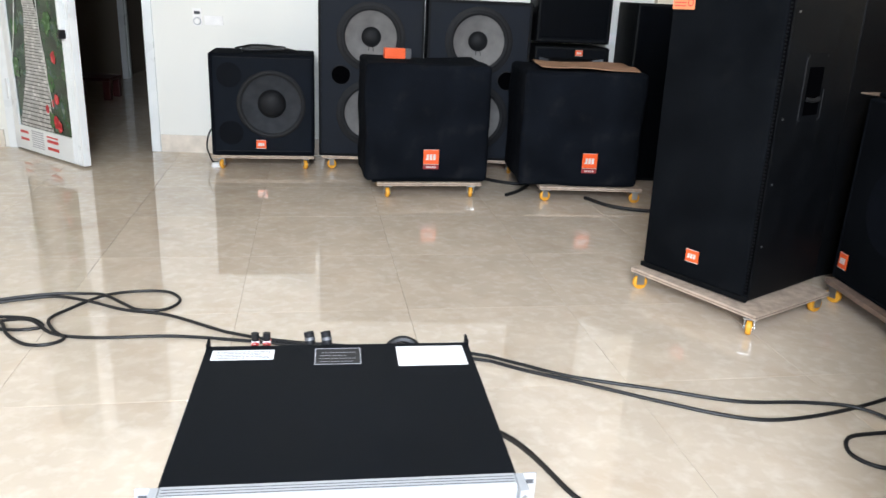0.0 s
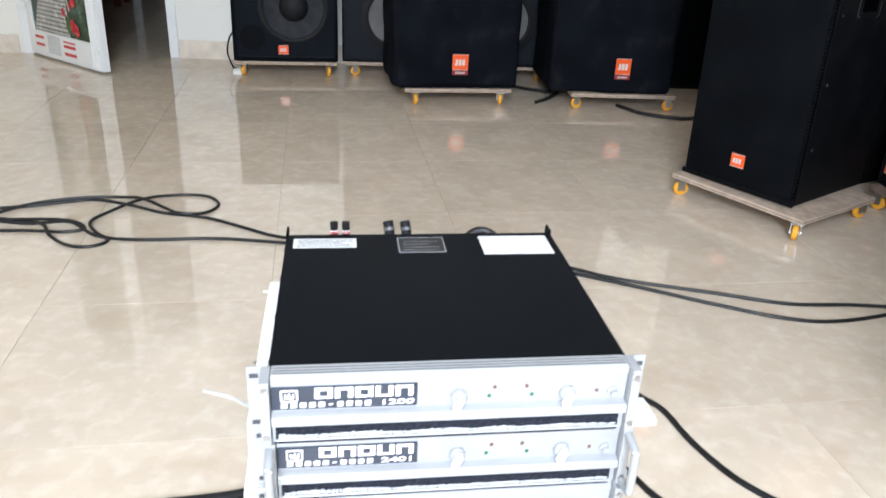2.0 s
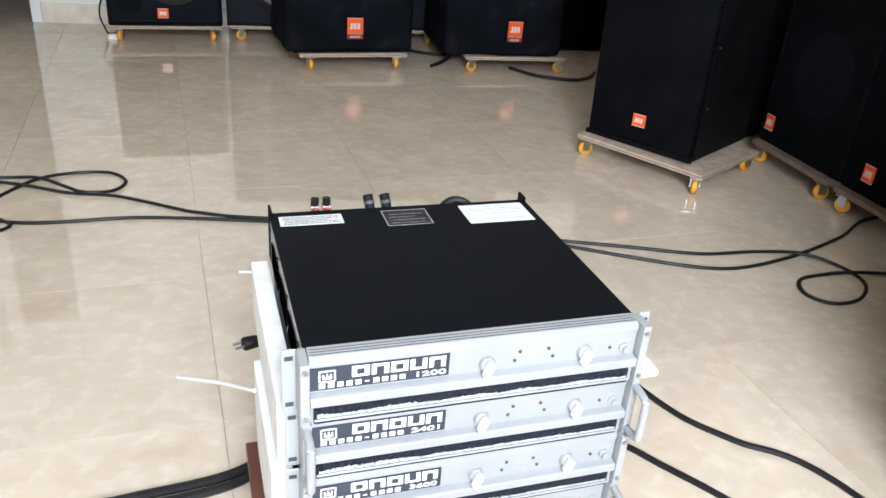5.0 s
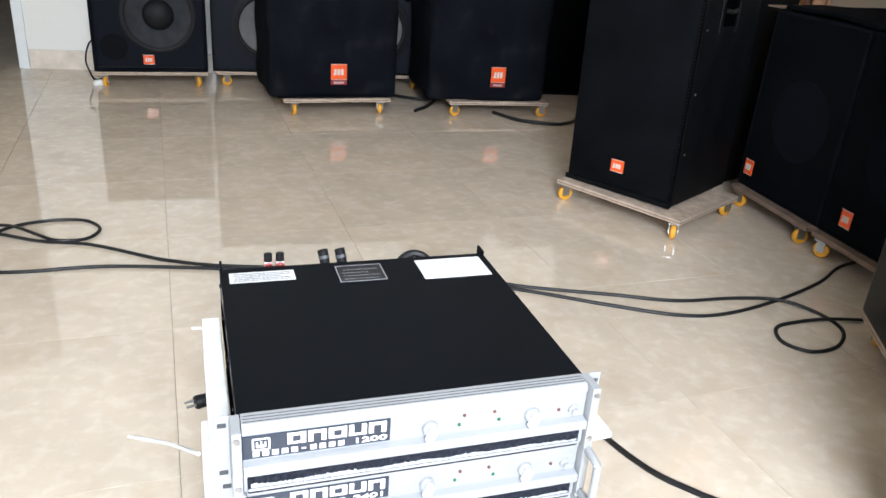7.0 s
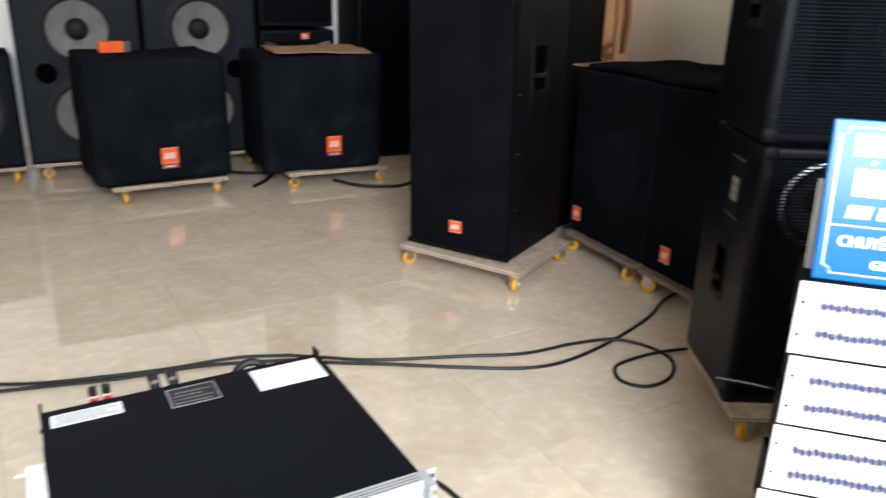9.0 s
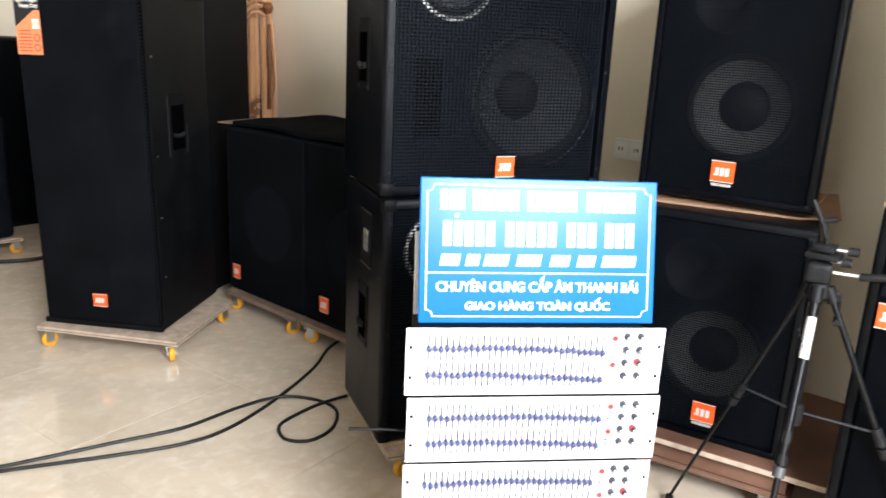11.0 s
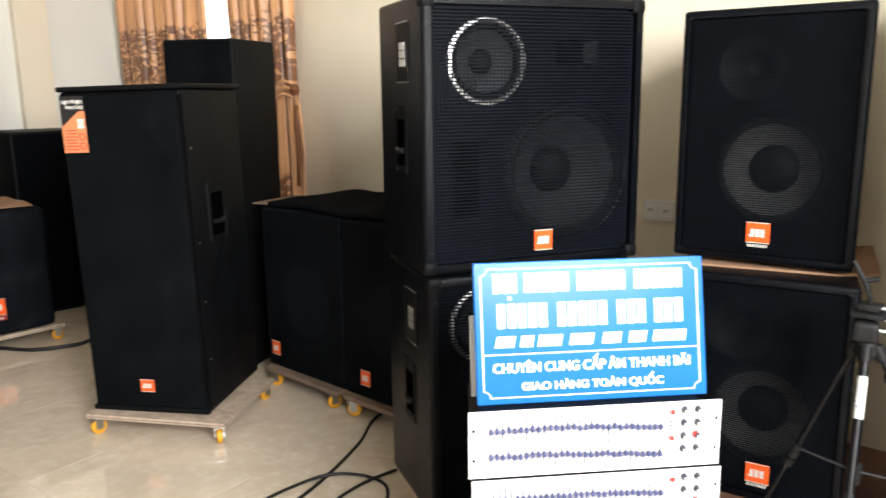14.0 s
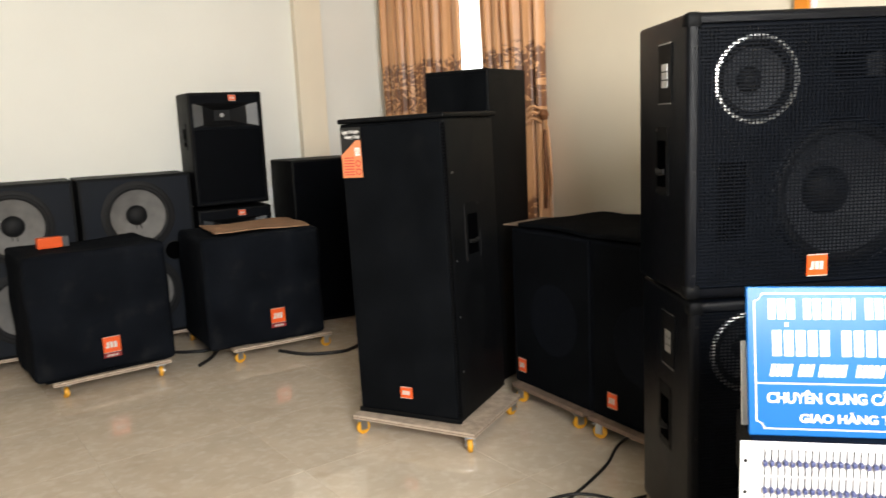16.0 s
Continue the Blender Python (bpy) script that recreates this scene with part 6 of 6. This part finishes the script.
# ---- tripod ----
def tripod():
    t = thing("camera_tripod", pose(1.904, 0.580, 0), "black folding tripod with a pan handle and silver label", "tripod")
    d = Vector((0.26, -0.966, 0))  # along the pan handle
    n = Vector((-0.966, -0.26, 0))
    hub = Vector((0, 0, 0.693))
    feet = (Vector((-0.330, -0.060, 0)), Vector((0.030, -0.360, 0)), Vector((0.060, 0.290, 0)))
    for k, f in enumerate(feet):
        u = f.normalized()
        a = hub + u * 0.024
        e = Vector((f.x, f.y, 0.012))
        b = a.lerp(e, 0.50 if k == 0 else 0.46)
        ax = (b - a).normalized()
        lg = part("leg", tube([a, b], 0.0095 if k == 0 else 0.007, 10, 1), M["tube_black"], t, "black tube leg", True)
        part("leg_shoulder", tube([a - ax * 0.012, a + ax * 0.022], 0.013, 10, 1), M["rubber"], lg, "", True)
        part("leg_clamp", tube([b - ax * 0.022, b - ax * 0.002], 0.0125, 10, 1), M["rubber"], lg, "", True)
        part("leg_clamp", tube([b + ax * 0.004, b + ax * 0.026], 0.0125, 10, 1), M["horn_grey"] if k == 0 else M["rubber"], lg, "", True)
        part("leg_lower", tube([b, e], 0.0065 if k == 0 else 0.0042, 10, 1), M["tube_black"], lg, "", True)
        part("foot", tube([e + ax * -0.012, e - Vector((0, 0, 0.0115))], 0.011, 10, 1), M["rubber"], lg, "", True)
        q = a.lerp(e, 0.42)
        c = Vector((0, 0, q.z - 0.004)) + u * 0.012
        br = part("brace", tube([c, q], 0.0032, 8, 1), M["horn_mid"], t, "thin steel brace", True)
        part("brace_joint", tube([q - ax * 0.012, q + ax * 0.012], 0.0115, 8, 1), M["rubber"], br, "", True)
    part("centre_column", tube([(0, 0, 0.375), (0, 0, 0.735)], 0.0085, 12, 1), M["tube_black"], t, "", True)
    part("column_end", lathe([(0, 0.372), (0.014, 0.372), (0.016, 0.382), (0.016, 0.418), (0.010, 0.424), (0, 0.424)], 14, (0, 0, 0), "z"), M["rubber"], t, "", True)
    a = hub + feet[0].normalized() * 0.024
    part("label_plate", tube([a.lerp(feet[0], 0.07) + n * 0.002, a.lerp(feet[0], 0.19) + n * 0.002], 0.0102, 10, 1), M["paper"], t, "silver printed label on the leg", True)
    part("label_print", boxes([(-0.0012, 0.0012, -0.0005, 0, 0.012 * i, 0.012 * i + 0.006) for i in range(5)], Matrix.Translation(a.lerp(feet[0], 0.17) + n * 0.0125) @ pose(0, 0, 0, 0, 24, 75)), M["slot"], t)
    part("collar", lathe([(0.0, 0.712), (0.019, 0.712), (0.024, 0.704), (0.026, 0.684), (0.018, 0.672), (0, 0.672)], 16, (0, 0, 0), "z"), M["rubber"], t, "", True)
    hd = part("head", soft_box(0.046, 0.05, 0.046, 0.009, 5), M["rubber"], t, "black pan head", True)
    hd.matrix_basis = pose(0.0, -0.02, 0.713, 0, 0, 15)
    part("tilt_plate", box(-0.026, 0.026, -0.034, 0.034, 0.766, 0.778, 0.004), M["rubber"], t, "", True)
    part("tilt_plate", box(-0.020, 0.020, -0.022, 0.022, 0.782, 0.797, 0.004), M["rubber"], t, "", True)
    for z, l in ((0.762, 0.04), (0.787, 0.05)):
        kb = part("lock_knob", tube([Vector((0, 0, z)) + 0.012 * d, Vector((0, 0, z)) + l * d], 0.0042, 8, 1), M["chrome"], t, "", True)
        part("knob_grip", tube([Vector((0, 0, z)) + (l - 0.006) * d, Vector((0, 0, z)) + (l + 0.014) * d], 0.0095, 10, 1), M["rubber"], kb, "", True)
    h0 = Vector((0, 0, 0.737)) + 0.022 * d
    part("pan_handle", tube([h0, h0 + 0.055 * d], 0.0032, 8, 1), M["paper"], t, "pale handle rod", True)
    part("handle_grip", tube([h0 + 0.055 * d, h0 + 0.06 * d + n * 0.002, h0 + 0.150 * d + n * 0.006 + Vector((0, 0, 0.014))], 0.0088, 10, 2), M["rubber"], t, "black foam grip", True)
    part("phone_arm", tube([(0, 0, 0.797), Vector((0, 0, 0.835)) - 0.012 * d, Vector((0, 0, 0.888)) - 0.040 * d], 0.0055, 8, 3), M["rubber"], t, "", True)
    part("arm_clip", tube([Vector((0, 0, 0.845)) - 0.018 * d, Vector((0, 0, 0.852)) + 0.012 * d], 0.006, 8, 1), M["rubber"], t, "", True)
    part("crank", tube([Vector((0, 0, 0.692)) + 0.022 * d, Vector((0, 0, 0.690)) + 0.042 * d, Vector((0, 0, 0.630)) + 0.046 * d], 0.0042, 8, 3), M["rubber"], t, "", True)
    part("crank_knob", tube([Vector((0, 0, 0.636)) + 0.046 * d - n * 0.006, Vector((0, 0, 0.632)) + 0.046 * d + n * 0.02], 0.008, 8, 1), M["rubber"], t, "", True)


tripod()

# ---- floor tiles ----
TILE, ANG = 0.59, 5.4
R = pose(-0.217, 2.112, 0, 0, 0, ANG)
tm_ = box(0.0005, TILE - 0.0005, 0.0005, TILE - 0.0005, -0.0035, 0.0, 0.0003, 1)
first = None
for i in range(-8, 8):
    for j in range(-9, 16):
        c = R @ Vector(((i + 0.5) * TILE, (j + 0.5) * TILE, 0))
        if not (X0 - 0.25 < c.x < X1 + 0.25 and Y0 - 0.25 < c.y < 10.2):
            continue
        if c.y > 5.7 and not -3.5 < c.x < -0.6:
            continue
        m = R @ pose(i * TILE, j * TILE, 0)
        if first is None:
            first = finish("tile", tm_, M["tile"], floor)
            first.matrix_basis = m
        else:
            shared(first, floor, m)
